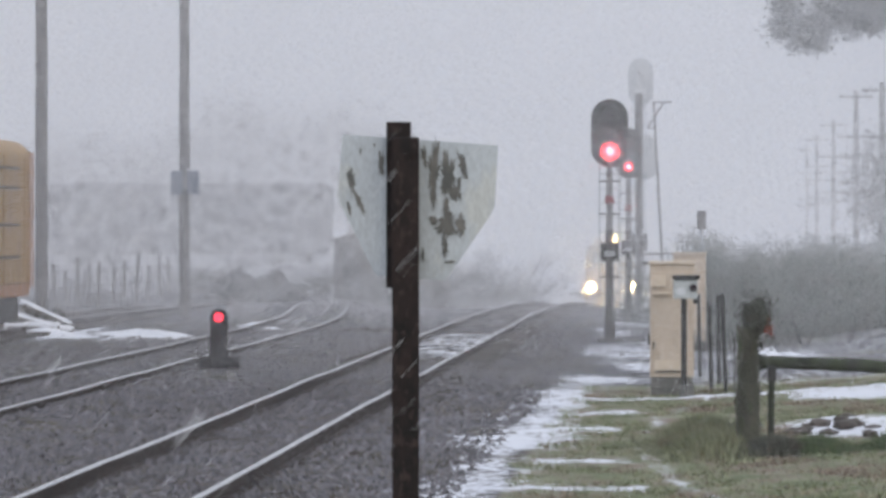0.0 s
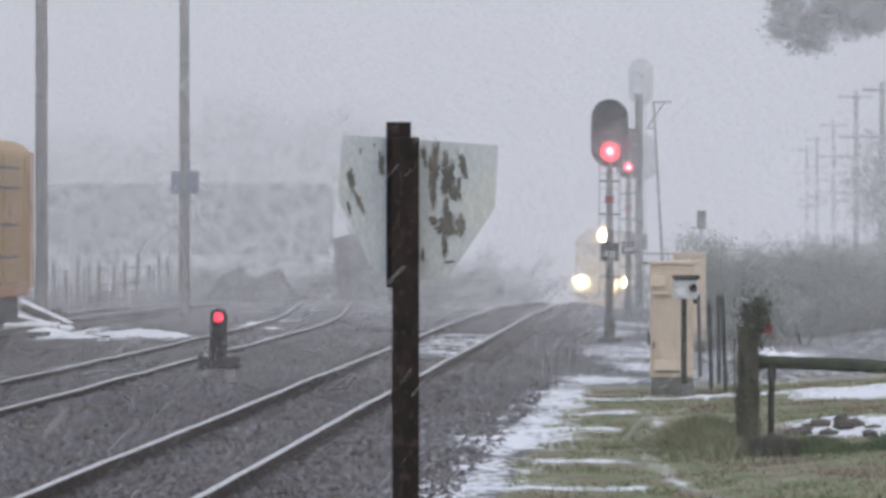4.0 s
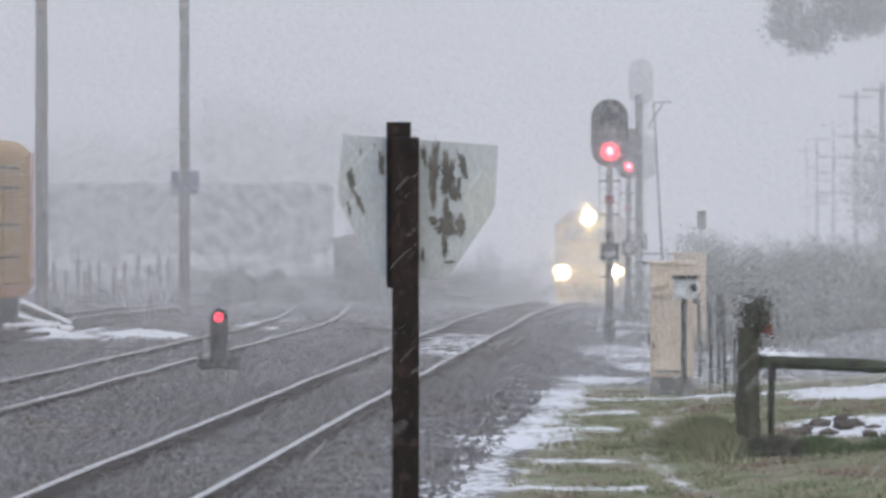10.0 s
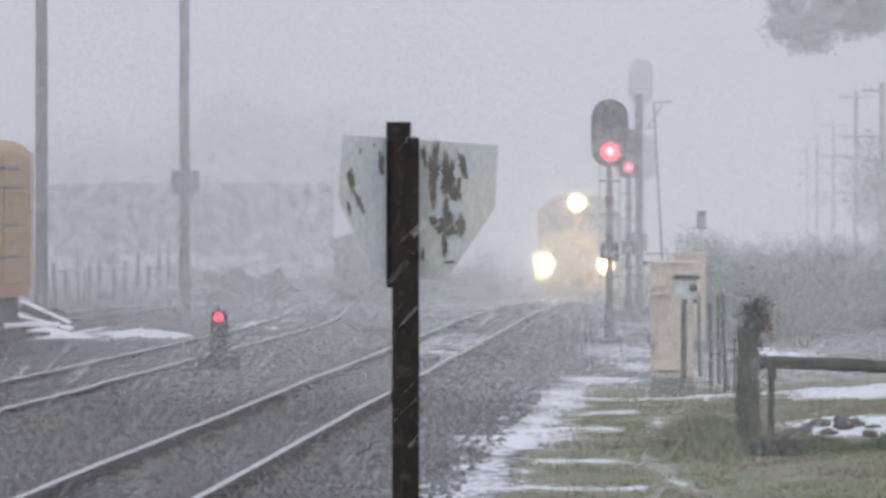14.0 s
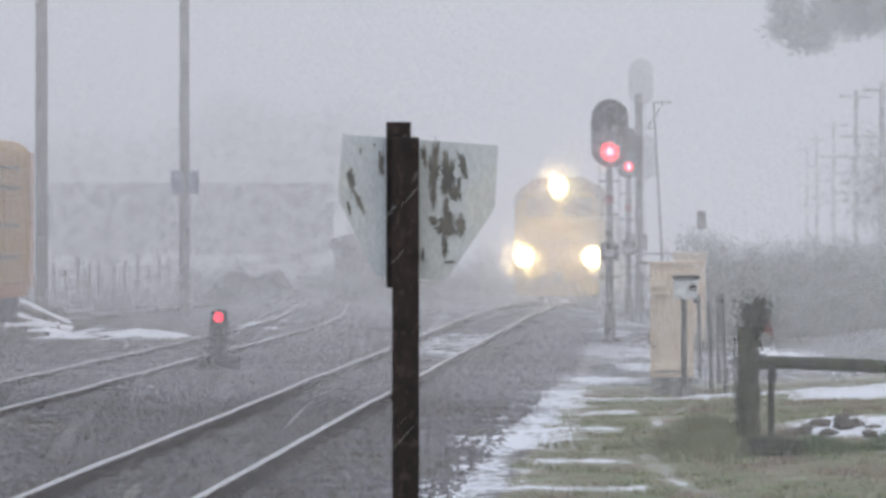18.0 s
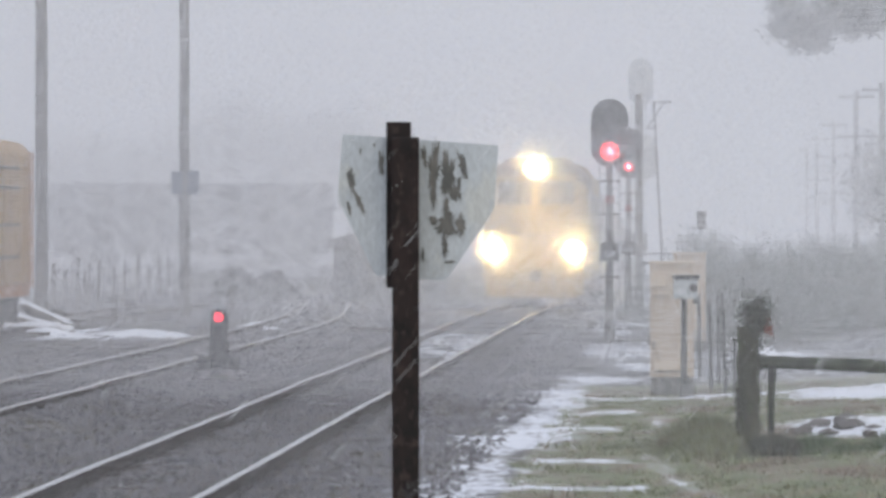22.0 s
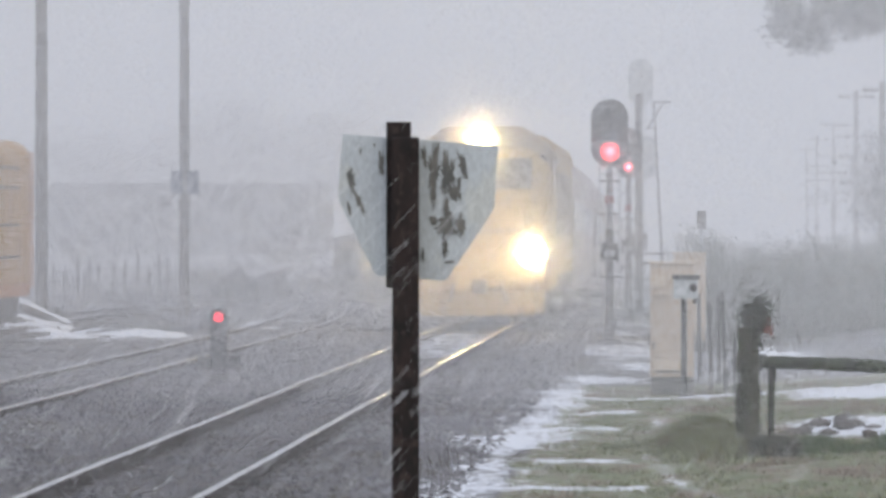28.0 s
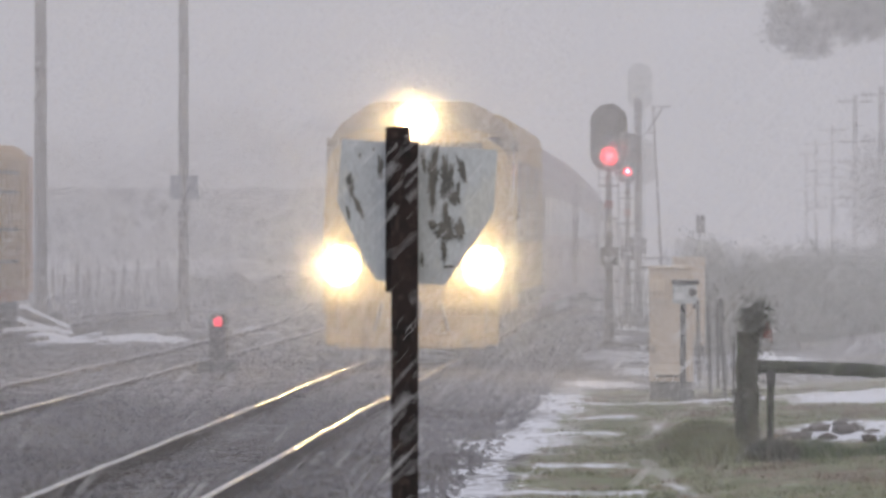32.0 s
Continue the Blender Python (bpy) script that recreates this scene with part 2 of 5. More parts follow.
def prism(bm, outline, y0, y1):
    """An outline of (x, z) points drawn out along y."""
    f = [bm.verts.new((x, y0, z)) for x, z in outline]
    g = [bm.verts.new((x, y1, z)) for x, z in outline]
    n = len(f)
    bm.faces.new(f)
    bm.faces.new(g[::-1])
    for i in range(n):
        j = (i + 1) % n
        bm.faces.new((f[j], f[i], g[i], g[j]))


def loft(bm, rings, cap0=True, cap1=True):
    vs = [[bm.verts.new(p) for p in r] for r in rings]
    n = len(vs[0])
    for a, b in zip(vs, vs[1:]):
        for i in range(n):
            j = (i + 1) % n
            bm.faces.new((a[i], a[j], b[j], b[i]))
    if cap0:
        bm.faces.new(vs[0][::-1])
    if cap1:
        bm.faces.new(vs[-1])


def mesh_of(name, bm, material, smooth=False):
    bmesh.ops.recalc_face_normals(bm, faces=bm.faces)
    me = bpy.data.meshes.new(name)
    bm.to_mesh(me)
    bm.free()
    me.materials.append(material)
    if smooth:
        for p in me.polygons:
            p.use_smooth = True
    return me


def part(name, bm, material, parent, label="", smooth=False):
    ob = new(name, mesh_of(name, bm, material, smooth))
    ob.parent = parent
    if label:
        tagged(ob, label)
    return ob


def thing(name, m, label, category, group="", kind=""):
    ob = new(name)
    ob.matrix_world = m
    return tagged(ob, label, category, group, kind)


def B():
    return bmesh.new()


def tri_mesh(name, verts, material, parent=None, per=3):
    """A mesh of loose faces from an array of corners."""
    n = len(verts)
    me = bpy.data.meshes.new(name)
    me.vertices.add(n)
    me.vertices.foreach_set("co", np.asarray(verts, dtype=np.float32).ravel())
    me.loops.add(n)
    me.loops.foreach_set("vertex_index", np.arange(n, dtype=np.int32))
    me.polygons.add(n // per)
    me.polygons.foreach_set("loop_start", np.arange(0, n, per, dtype=np.int32))
    me.update(calc_edges=True)
    me.materials.append(material)
    ob = new(name, me)
    ob.parent = parent
    return ob


RNG = np.random.default_rng(7)


# ---- ground ----
def blob(x, y, cx, cy, rx, ry):
    return max(0.0, 1 - ((x - cx) / rx) ** 2 - ((y - cy) / ry) ** 2)


def snow_weight(x, y):
    u = x - line_x(y)
    w = 0.0
    if 30 < y < 64:                                          # lane beside the ballast
        w = max(w, 0.56 - abs(u - 2.52 - 0.019 * (y - 37)) * 0.62 + 0.34 * noise.noise((x * 1.1, y * 0.33, 8)) + 0.2 * noise.noise((x * 3, y * 1.5, 8)))
    elif 64 <= y < 112 and u > 2.2:
        w = max(w, 0.26 + 0.5 * noise.noise((x * 0.9, y * 0.16, 8)) + 0.16 * noise.noise((x * 3, y * 0.8, 2)) - abs(u - 3.8) * 0.1)
    if u > 3.0 and y < 62:
        w = max(w, 0.62 * max(0.0, 1 - abs(y - 58.2) / 1.0), 0.6 * max(0.0, 1 - abs(y - 38.4) / 0.9) * (u < 4.3), 0.62 * max(0, 1 - abs(y - 49.5) / 1.2) * (u < 3.9), 0.6 * max(0, 1 - abs(y - 42.6) / 0.8) * (u < 4.1), 0.55 * max(0, 1 - abs(y - 53.5) / 0.9) * (u < 4.0))
        px = 2.12 + 0.0065 * (y - 42.5) ** 2                  # trodden path
        w = max(w, 0.46 - abs(x - px) * 2.2)
    w = max(w, 0.75 * blob(x, y, 5.6, 56.5, 1.5, 2.6), (0.8 + 0.5 * noise.noise((x * 2.2, y * 0.9, 12))) * blob(x, y, 4.75, 47.4, 1.15, 3.4))
    w = max(w, (0.45 + 0.25 * noise.noise((x * 1.6, y * 0.6, 4))) * blob(x, y, 3.6, 80, 1.8, 8), 0.6 * blob(x, y, 5.8, 74, 1.2, 5))
    w = max(w, 0.95 * blob(x, y, -6.3, 89, 1.25, 2.6), 0.9 * blob(x, y, -3.3, 86, 0.55, 3), 0.7 * blob(x, y, -4.6, 97, 0.5, 3))
    w = max(w, 0.8 * blob(x, y, -8.6, 95, 1.1, 9), 0.6 * blob(x, y, -4.2, 101, 1.2, 2.5))
    if x < -3 and y > 150:
        w = max(w, 0.12 + 0.45 * noise.noise((x * 0.16, y * 0.045, 6)))
    # far ground whitened as snow, which puts the fade of haze into its colour
    if y > 430 or (y > 235 and x > -3):
        w = max(w, 0.75)
    if y > 62 and u > 4.5:
        w = max(w, 0.28)
    if -12 < u < 2.2:
        w = max(w, 0.3 if abs(u) < 0.62 and 70 < y < 92 else 0.22 if u > 0.9 and y < 60 else 0.12)
    return w


def turf_weight(x, y):
    u = x - line_x(y)
    if y < 63:
        return min(1.0, max(0.0, (u - 2.75) * 2.2))
    if u > 2.4:
        return min(0.36, 0.1 + (u - 2.4) * 0.14) + 0.3 * noise.noise((x * 0.8, y * 0.2, 5))
    return 0.3 if u < -5.2 else 0.0


def build_ground():
    xs = np.unique(np.concatenate([np.linspace(-420, -40, 20), np.linspace(-40, -14, 27), np.linspace(-14, 12, 131), np.linspace(12, 40, 29), np.linspace(40, 420, 20)]).round(3))
    ys = np.unique(np.concatenate([np.linspace(-60, 28, 23), np.linspace(28, 66, 153), np.linspace(66, 130, 129), np.linspace(130, 260, 66), np.linspace(260, 1500, 32)]).round(3))
    verts, snow, turf = [], [], []
    for y in ys:
        for x in xs:
            u = x - line_x(y)
            z = ground_z(x, y)
            rough = 0.05 if u > 2.3 or u < -11 else 0.028
            if 20 < y < 200 and -20 < x < 30:
                z += rough * noise.noise((x * 1.1, y * 0.8, 3)) + 0.6 * rough * noise.noise((x * 4.1, y * 3.1, 7))
            if u > 4.5:
                z += min(0.25, (u - 4.5) * 0.06)
            verts.append((x, y, z - 0.01))
            snow.append(snow_weight(x, y))
            turf.append(turf_weight(x, y))
    w = len(xs)
    faces = [(r * w + c, r * w + c + 1, (r + 1) * w + c + 1, (r + 1) * w + c) for r in range(len(ys) - 1) for c in range(w - 1)]
    me = bpy.data.meshes.new("ground")
    me.from_pydata(verts, [], faces)
    for name, vals in (("snow", snow), ("turf", turf)):
        a = me.attributes.new(name, "FLOAT", "POINT")
        a.data.foreach_set("value", vals)
    for p in me.polygons:
        p.use_smooth = True
    me.materials.append(M["ground"])
    tagged(new("ground", me), "dark ballast, winter turf and patches of lying snow", "ground", kind="structure")


build_ground()


# ---- tracks ----
def rail_bm(xf, y0, y1, step, side, top):
    """A rail on the line x = xf(y): head or web and foot, with small dents in line and level."""
    bm = B()
    half = [(0.036, 0.181), (0.0355, 0.184), (0.0335, 0.189), (0.0295, 0.1925), (0.024, 0.195), (0.012, 0.197)]
    head = [(-x, z) for x, z in half] + [(0.0, 0.1975)] + half[::-1]
    foot = [(-0.07, 0.03), (-0.07, 0.042), (-0.012, 0.06), (-0.012, 0.146), (-0.037, 0.155), (-0.037, 0.18), (0.037, 0.18), (0.037, 0.155), (0.012, 0.146), (0.012, 0.06), (0.07, 0.042), (0.07, 0.03)]
    prof = head if top else foot
    rings = []
    y = y0
    while y <= y1:
        cx = xf(y) + side * 0.7175 + 0.016 * noise.noise((y * 0.11, side, 2)) + 0.006 * noise.noise((y * 0.5, side, 9))
        cz = dip(y) + 0.02 + 0.018 * noise.noise((y * 0.16, 5, side * 0.3)) + 0.006 * noise.noise((y * 0.6, 11, side))
        rings.append([(cx + px, y, cz + pz) for px, pz in prof])
        y += step
    loft(bm, rings)
    return bm


def track(xf, y0, y1, label, heading):
    t = thing("railway_track", pose(0, 0, 0), label, "railway track", kind="structure")
    for side in (-1, 1):
        r = part("rail", rail_bm(xf, y0, y1, 0.7, side, False), M["rail_web"], t, "rusty rail with a worn bright head")
        part("rail_head", rail_bm(xf, y0, y1, 0.7, side, True), M["rail"], r, smooth=True)
    b = B()
    box(b, (0, 0, -0.03), (2.6, 0.23, 0.12), bevel=0.012)
    tie = mesh_of("tie", b, M["tie"])
    y = y0 + 0.3
    while y < min(y1, 140):
        ob = new("tie", tie)
        ob.parent = t
        ob.matrix_basis = pose(xf(y) + random.uniform(-0.03, 0.03), y, dip(y) + (0.05 if 72 < y < 92 else 0.02) + random.uniform(-0.01, 0.012), 0, 0, heading + random.uniform(-0.8, 0.8))
        y += 0.53
    return t


track(line_x, 6, 300, "main line of worn bright rails on dark ballast", HEADING)
track(second_x, 30, 150, "siding with snow-dusted rails curving away", HEADING)
track(lambda y: line_x(y) - 10.6, 60, 150, "far siding under a parked railcar", HEADING)


# ---- rusty post with a sign seen from behind ----
def sign_post():
    t = thing("trackside_sign", pose(-0.19, 20, 0), "rusty post carrying a peeling white sign seen from behind", "sign")
    b = B()
    box(b, (0.013, 0, 1.25), (0.128, 0.09, 3.1), bevel=0.008)
    for z in np.arange(0.2, 2.6, 0.09):
        for k in range(2):
            box(b, (random.uniform(-0.04, 0.06), -0.0455 - random.uniform(0, 0.002), z + random.uniform(-0.03, 0.03)), (random.uniform(0.012, 0.04), 0.006, random.uniform(0.03, 0.1)), bevel=0.002)
    part("post", b, M["rust"], t, "dark rusted steel post")
    b = B()
    box(b, (-0.021, 0.075, 2.48), (0.118, 0.05, 0.79), bevel=0.006)
    part("backing_plate", b, M["rust"], t)
    for z in (2.25, 2.72):
        b = B()
        tube(b, (0.03, -0.06, z), (0.03, 0.12, z), 0.016, seg=6)
        part("bolt", b, M["rust"], t)
    # a shield-shaped panel, hung 4 degrees out of true
    tilt = radians(-4.1)
    half = [(0.0, 0.369), (-0.012, 0.372), (-0.29, 0.375), (-0.33, 0.36), (-0.645, 0.178), (-0.662, 0.163)]
    shield = [(-w, z) for z, w in half] + [(w, z) for z, w in half[::-1]]
    b = B()
    prism(b, [(0.083 + x * math.cos(tilt) - z * math.sin(tilt), 2.79 + x * math.sin(tilt) + z * math.cos(tilt)) for x, z in shield], 0.104, 0.108)
    panel = part("sign_panel", b, M["sign"], t, "dull white metal panel with peeled patches")
    # patches where the coating has gone: across, up, width, height, lean
    peeled = [(-0.249, 2.595, 0.038, 0.113, 0.1), (-0.209, 2.493, 0.032, 0.123, 0.42), (-0.257, 2.460, 0.016, 0.070, 0.15), (-0.204, 2.737, 0.011, 0.027, 0),
              (-0.137, 2.763, 0.011, 0.021, 0), (-0.105, 2.670, 0.035, 0.107, 0), (0.102, 2.715, 0.024, 0.102, 0.1), (0.145, 2.632, 0.051, 0.279, -0.03),
              (0.217, 2.616, 0.070, 0.198, 0.02), (0.247, 2.536, 0.054, 0.070, 0.1), (0.284, 2.670, 0.035, 0.118, 0.2), (0.265, 2.573, 0.019, 0.102, -0.15),
              (0.206, 2.383, 0.102, 0.134, -0.1), (0.204, 2.468, 0.029, 0.107, -0.05), (0.147, 2.409, 0.046, 0.038, 0), (0.276, 2.383, 0.043, 0.091, 0),
              (0.198, 2.289, 0.027, 0.118, 0.05), (0.223, 2.208, 0.054, 0.013, 0), (0.094, 2.241, 0.016, 0.064, 0)]
    for k, (px, pz, w, h, lean) in enumerate(peeled):
        b = B()
        ring = []
        n = 20 + int(h * 300)
        for i in range(n):
            a = 2 * math.pi * i / n
            r = 0.9 + 0.45 * noise.noise((math.cos(a) * 2.4, math.sin(a) * 2.4, k * 3.7)) + 0.55 * noise.noise((math.cos(a) * 6, math.sin(a) * 9, k * 1.9)) + 0.4 * noise.noise((math.cos(a) * 13, math.sin(a) * 17, k * 2.3))
            x, z = 0.5 * w * r * math.cos(a), 0.52 * h * r * math.sin(a)
            ring.append((px + x - lean * z, pz + z))
        prism(b, ring, 0.1032 - 0.0004 * k, 0.1037)
        part("peeled_patch", b, M["peel"], panel, "dark patch where the coating has peeled")


sign_post()


# ---- colour-light signals ----
def oval(w, h, seg=14):
    """Outline of a signal backing: round at both ends."""
    r = w / 2
    top = [(r * math.cos(a), h / 2 - r + r * math.sin(a)) for a in np.linspace(0, math.pi, seg)]
    return top + [(-x, -z) for x, z in top]


def lamp_head(parent, x, y, z, w, h, back, lit, facing=-1):
    b = B()
    prism(b, [(x + px, z + pz) for px, pz in oval(w, h)], y - 0.012, y + 0.012)
    part("backing", b, back, parent, "oval signal backing")
    b = B()
    prism(b, [(x + px, z + pz) for px, pz in oval(w * 0.55, h * 0.82, 10)], y + 0.012 if facing < 0 else y - 0.2, y + 0.2 if facing < 0 else y - 0.012)
    part("lamp_case", b, M["signal_black"] if facing < 0 else back, parent)
    for i, dz in enumerate((0.27, -0.27)):
        cz = z + dz * h
        b = B()
        yf = y + facing * 0.02
        n = 14
        rr = w * 0.27
        ring0, ring1 = [], []
        for k in range(n):
            a = math.pi * (-0.12 + 1.24 * k / (n - 1))
            ring0.append((x + rr * math.cos(a), yf, cz + rr * math.sin(a)))
            ring1.append((x + rr * math.cos(a), yf + facing * 0.15, cz + rr * math.sin(a) - 0.02))
        vs = [[b.verts.new(p) for p in r] for r in (ring0, ring1)]
        for k in range(n - 1):
            b.faces.new((vs[0][k], vs[0][k + 1], vs[1][k + 1], vs[1][k]))
        bmesh.ops.solidify(b, geom=b.faces[:], thickness=0.008)
        part("hood", b, M["signal_black"] if facing < 0 else back, parent)
        b = B()
        # main lit lens widened past the dark ones to imitate its red glow
        tube(b, (x, yf, cz), (x, yf - 0.012 * -facing, cz), w * (0.25 * lit if lit and i == 1 else 0.175), seg=20)
        part("lens", b, M["red_lens"] if (lit and i == 1) else M["dark_lens"], parent, "glowing red lens" if lit and i == 1 else "dark lens")
        if lit and i == 1:
            b = B()
            tube(b, (x, yf + facing * 0.013, cz), (x, yf + facing * 0.02, cz), w * 0.09 * lit * lit, seg=18)
            part("lamp", b, M["red_hot"] if lit > 0.8 else M["red_small"], parent, "bright red lamp")
            # extra flakes massed in front of the lens to imitate a red halo
            n = int(24000 * lit ** 4)
            c = RNG.normal(0, 1, (n, 3))
            c /= np.linalg.norm(c, axis=1)[:, None]
            c *= (0.05 + 0.55 * lit * RNG.random(n) ** 1.3)[:, None]
            c[:, 1] = -np.abs(c[:, 1]) - 0.2
            c += (x, yf, cz)
            v = (c[:, None, :] + RNG.normal(0, 0.0032, (n, 3, 3))).reshape(-1, 3)
            tagged(tri_mesh("halo_snow", v, M["flake"], parent), "fine snow added round the lamp to carry its red halo", kind="stuff")
    if facing > 0:
        for dx, dz in ((0.03, 0.12), (-0.08, 0.2)):
            b = B()
            tube(b, (x + dx, y - 0.2, z + dz * h), (x + dx, y - 0.23, z + dz * h), 0.03, seg=8)
            part("latch", b, M["signal_black"], parent)


def mast_ladder(t, x0, x1, z0, z1, y):
    b = B()
    for x in (x0, x1):
        tube(b, (x, y, z0), (x, y, z1), 0.012, seg=6)
    z = z0 + 0.15
    while z < z1:
        tube(b, (x0, y, z), (x1, y, z), 0.008, seg=5)
        z += 0.3
    part("ladder", b, M["galv"], t, "thin steel ladder")


def signal(x, y, top, label, w=0.76, h=1.4, lit=1.0, mast_mat="mast"):
    g = ground_z(x, y)
    t = thing("signal_mast", pose(x, y, g), label, "signal", group="signals beside the line")
    hz = top - h / 2
    b = B()
    tube(b, (0, 0, 0.0), (0, 0, 0.5), 0.13, 0.11)
    box(b, (0, 0, 0.03), (0.5, 0.5, 0.1), bevel=0.02)
    part("mast_foot", b, M["mast_dark"], t)
    b = B()
    tube(b, (0, 0, 0.4), (0, 0, 2.3), 0.085, 0.08)
    part("lower_mast", b, M["mast_dark"], t, "dark weathered lower tube")
    b = B()
    tube(b, (0, 0, 2.3), (0, 0, top - h + 0.1), 0.07, 0.062)
    part("upper_mast", b, M[mast_mat], t, "pale grey upper tube")
    b = B()
    box(b, (0, -0.12, 1.85), (0.37, 0.12, 0.37), bevel=0.015)
    bx = part("number_box", b, M["signal_black"], t, "dark box with a pale plate")
    b = B()
    box(b, (0.0, -0.185, 1.81), (0.2, 0.006, 0.1))
    part("plate", b, M["pale_back"], bx)
    for dx in (-0.05, 0.0, 0.05):
        b = B()
        box(b, (dx, -0.19, 1.81), (0.03, 0.003, 0.06))
        part("plate_bar", b, M["signal_black"], bx)
    b = B()
    tube(b, (0, 0, 2.84), (0, 0, 3.0), 0.1, 0.085, seg=10)
    part("collar", b, M["red_paint"], t, "faded red collar")
    for z in (1.33, 2.62, 3.3):
        b = B()
        box(b, (0, -0.02, z), (0.42, 0.03, 0.03))
        part("ladder_bracket", b, M["mast_dark"], t)
    mast_ladder(t, -0.2, 0.2, 0.9, top - h + 0.1, 0.16)
    lamp_head(t, 0, -0.16, hz, w, h, M["signal_black"], lit)
    b = B()
    tube(b, (0, 0, top - h), (0, 0, top - 0.5), 0.05, seg=10)
    box(b, (0, -0.06, hz), (0.16, 0.16, 0.1))
    part("head_bracket", b, M["mast"], t)
    return t


signal(3.42, 86.6, 4.98, "tall signal mast showing a red light above a ladder", lit=1.0)
signal(4.97, 113.0, 5.05, "second signal mast showing a small red light", w=0.7, h=1.35, lit=0.7)


def back_signal():
    """The mast whose heads face away: pale backs."""
    x, y = 5.9, 127.0
    g = ground_z(x, y)
    t = thing("signal_mast", pose(x, y, g), "tall grey signal mast with pale oval heads facing away", "signal", group="signals beside the line")
    b = B()
    tube(b, (0, 0, 0), (0, 0, 6.35 - g), 0.13, 0.12)
    box(b, (0, 0, 0.05), (0.6, 0.6, 0.12), bevel=0.02)
    part("mast", b, M["mast_dark"], t)
    b = B()
    box(b, (0.0, 0, 1.9 - g), (0.5, 0.2, 0.5), bevel=0.03)
    part("junction_box", b, M["mast_dark"], t)
    lamp_head(t, 0.07, 0.2, 6.72 - g, 0.75, 1.42, M["pale_back"], 0, facing=1)
    lamp_head(t, 0.2, 0.2, 4.45 - g, 0.7, 1.35, M["pale_back"], 0, facing=1)
    b = B()
    box(b, (-0.05, -0.02, 4.6 - g), (0.4, 0.03, 0.04))
    part("bracket", b, M["mast_dark"], t)
    mast_ladder(t, -0.22, 0.18, 0.8, 6.0 - g, -0.16)


back_signal()


def leaning_pole():
    x, y = 6.2, 118.0
    g = ground_z(x, y)
    t = thing("wire_pole", pose(x, y, g), "thin leaning steel pole with a short arm and brace", "pole")
    top = (-0.3, 0, 5.83 - g)
    b = B()
    tube(b, (0.02, 0, 0), top, 0.045, 0.03, seg=8)
    part("pole", b, M["mast"], t)
    b = B()
    tube(b, (top[0] - 0.05, 0, top[2]), (top[0] + 0.5, 0, top[2] + 0.02), 0.025, seg=6)
    part("arm", b, M["mast"], t)
    b = B()
    tube(b, (top[0] - 0.18, 0, top[2] - 0.72), (top[0] + 0.28, 0, top[2]), 0.025, seg=6)
    tube(b, (top[0] - 0.2, 0, top[2] - 0.72), (top[0] + 0.06, 0, top[2] - 0.72), 0.02, seg=6)
    part("brace", b, M["mast"], t)
    b = B()
    tube(b, (-1.0, 0, 1.6 - g), (0.2, 0, 1.6 - g), 0.03, seg=6)
    part("strut", b, M["mast"], t)


leaning_pole()


def dwarf_signal():
    x, y = -3.43, 64.5
    t = thing("dwarf_signal", pose(x, y, 0), "low black dwarf signal showing red between the tracks", "signal")
    b = B()
    prism(b, [(px, 0.76 + pz) for px, pz in [(-0.13, -0.45), (0.13, -0.45), (0.13, 0.25), (0.09, 0.33), (0, 0.36), (-0.09, 0.33), (-0.13, 0.25)]], -0.1, 0.14)
    part("case", b, M["signal_black"], t)
    b = B()
    box(b, (0, 0, 0.27), (0.2, 0.2, 0.16), bevel=0.01)
    part("neck", b, M["signal_black"], t)
    for sx in (-0.2, 0.2):
        b = B()
        box(b, (sx * 1.05, -0.05, 0.29), (0.21, 0.26, 0.2), bevel=0.02)
        part("foot_box", b, M["signal_black"], t)
        b = B()
        box(b, (sx * 0.95, -0.07, 0.08), (0.13, 0.1, 0.26), bevel=0.01)
        part("leg", b, M["mast"], t)
    b = B()
    box(b, (0, 0.02, 0.04), (0.3, 0.4, 0.12), bevel=0.02)
    part("base", b, M["concrete"], t, "grey concrete base")
    for z, lit in ((0.985, True), (0.66, False)):
        b = B()
        tube(b, (0, -0.1, z), (0, -0.112, z), 0.072, seg=20)
        part("lens", b, M["red_dwarf"] if lit else M["dark_lens"], t, "glowing red lens" if lit else "")
        b = B()
        n = 12
        vs = [[b.verts.new((0.115 * math.cos(a), yy, z + 0.115 * math.sin(a))) for a in np.linspace(-0.2, math.pi + 0.2, n)] for yy in (-0.1, -0.2)]
        for k in range(n - 1):
            b.faces.new((vs[0][k], vs[0][k + 1], vs[1][k + 1], vs[1][k]))
        bmesh.ops.solidify(b, geom=b.faces[:], thickness=0.008)
        part("hood", b, M["signal_black"], t)


dwarf_signal()


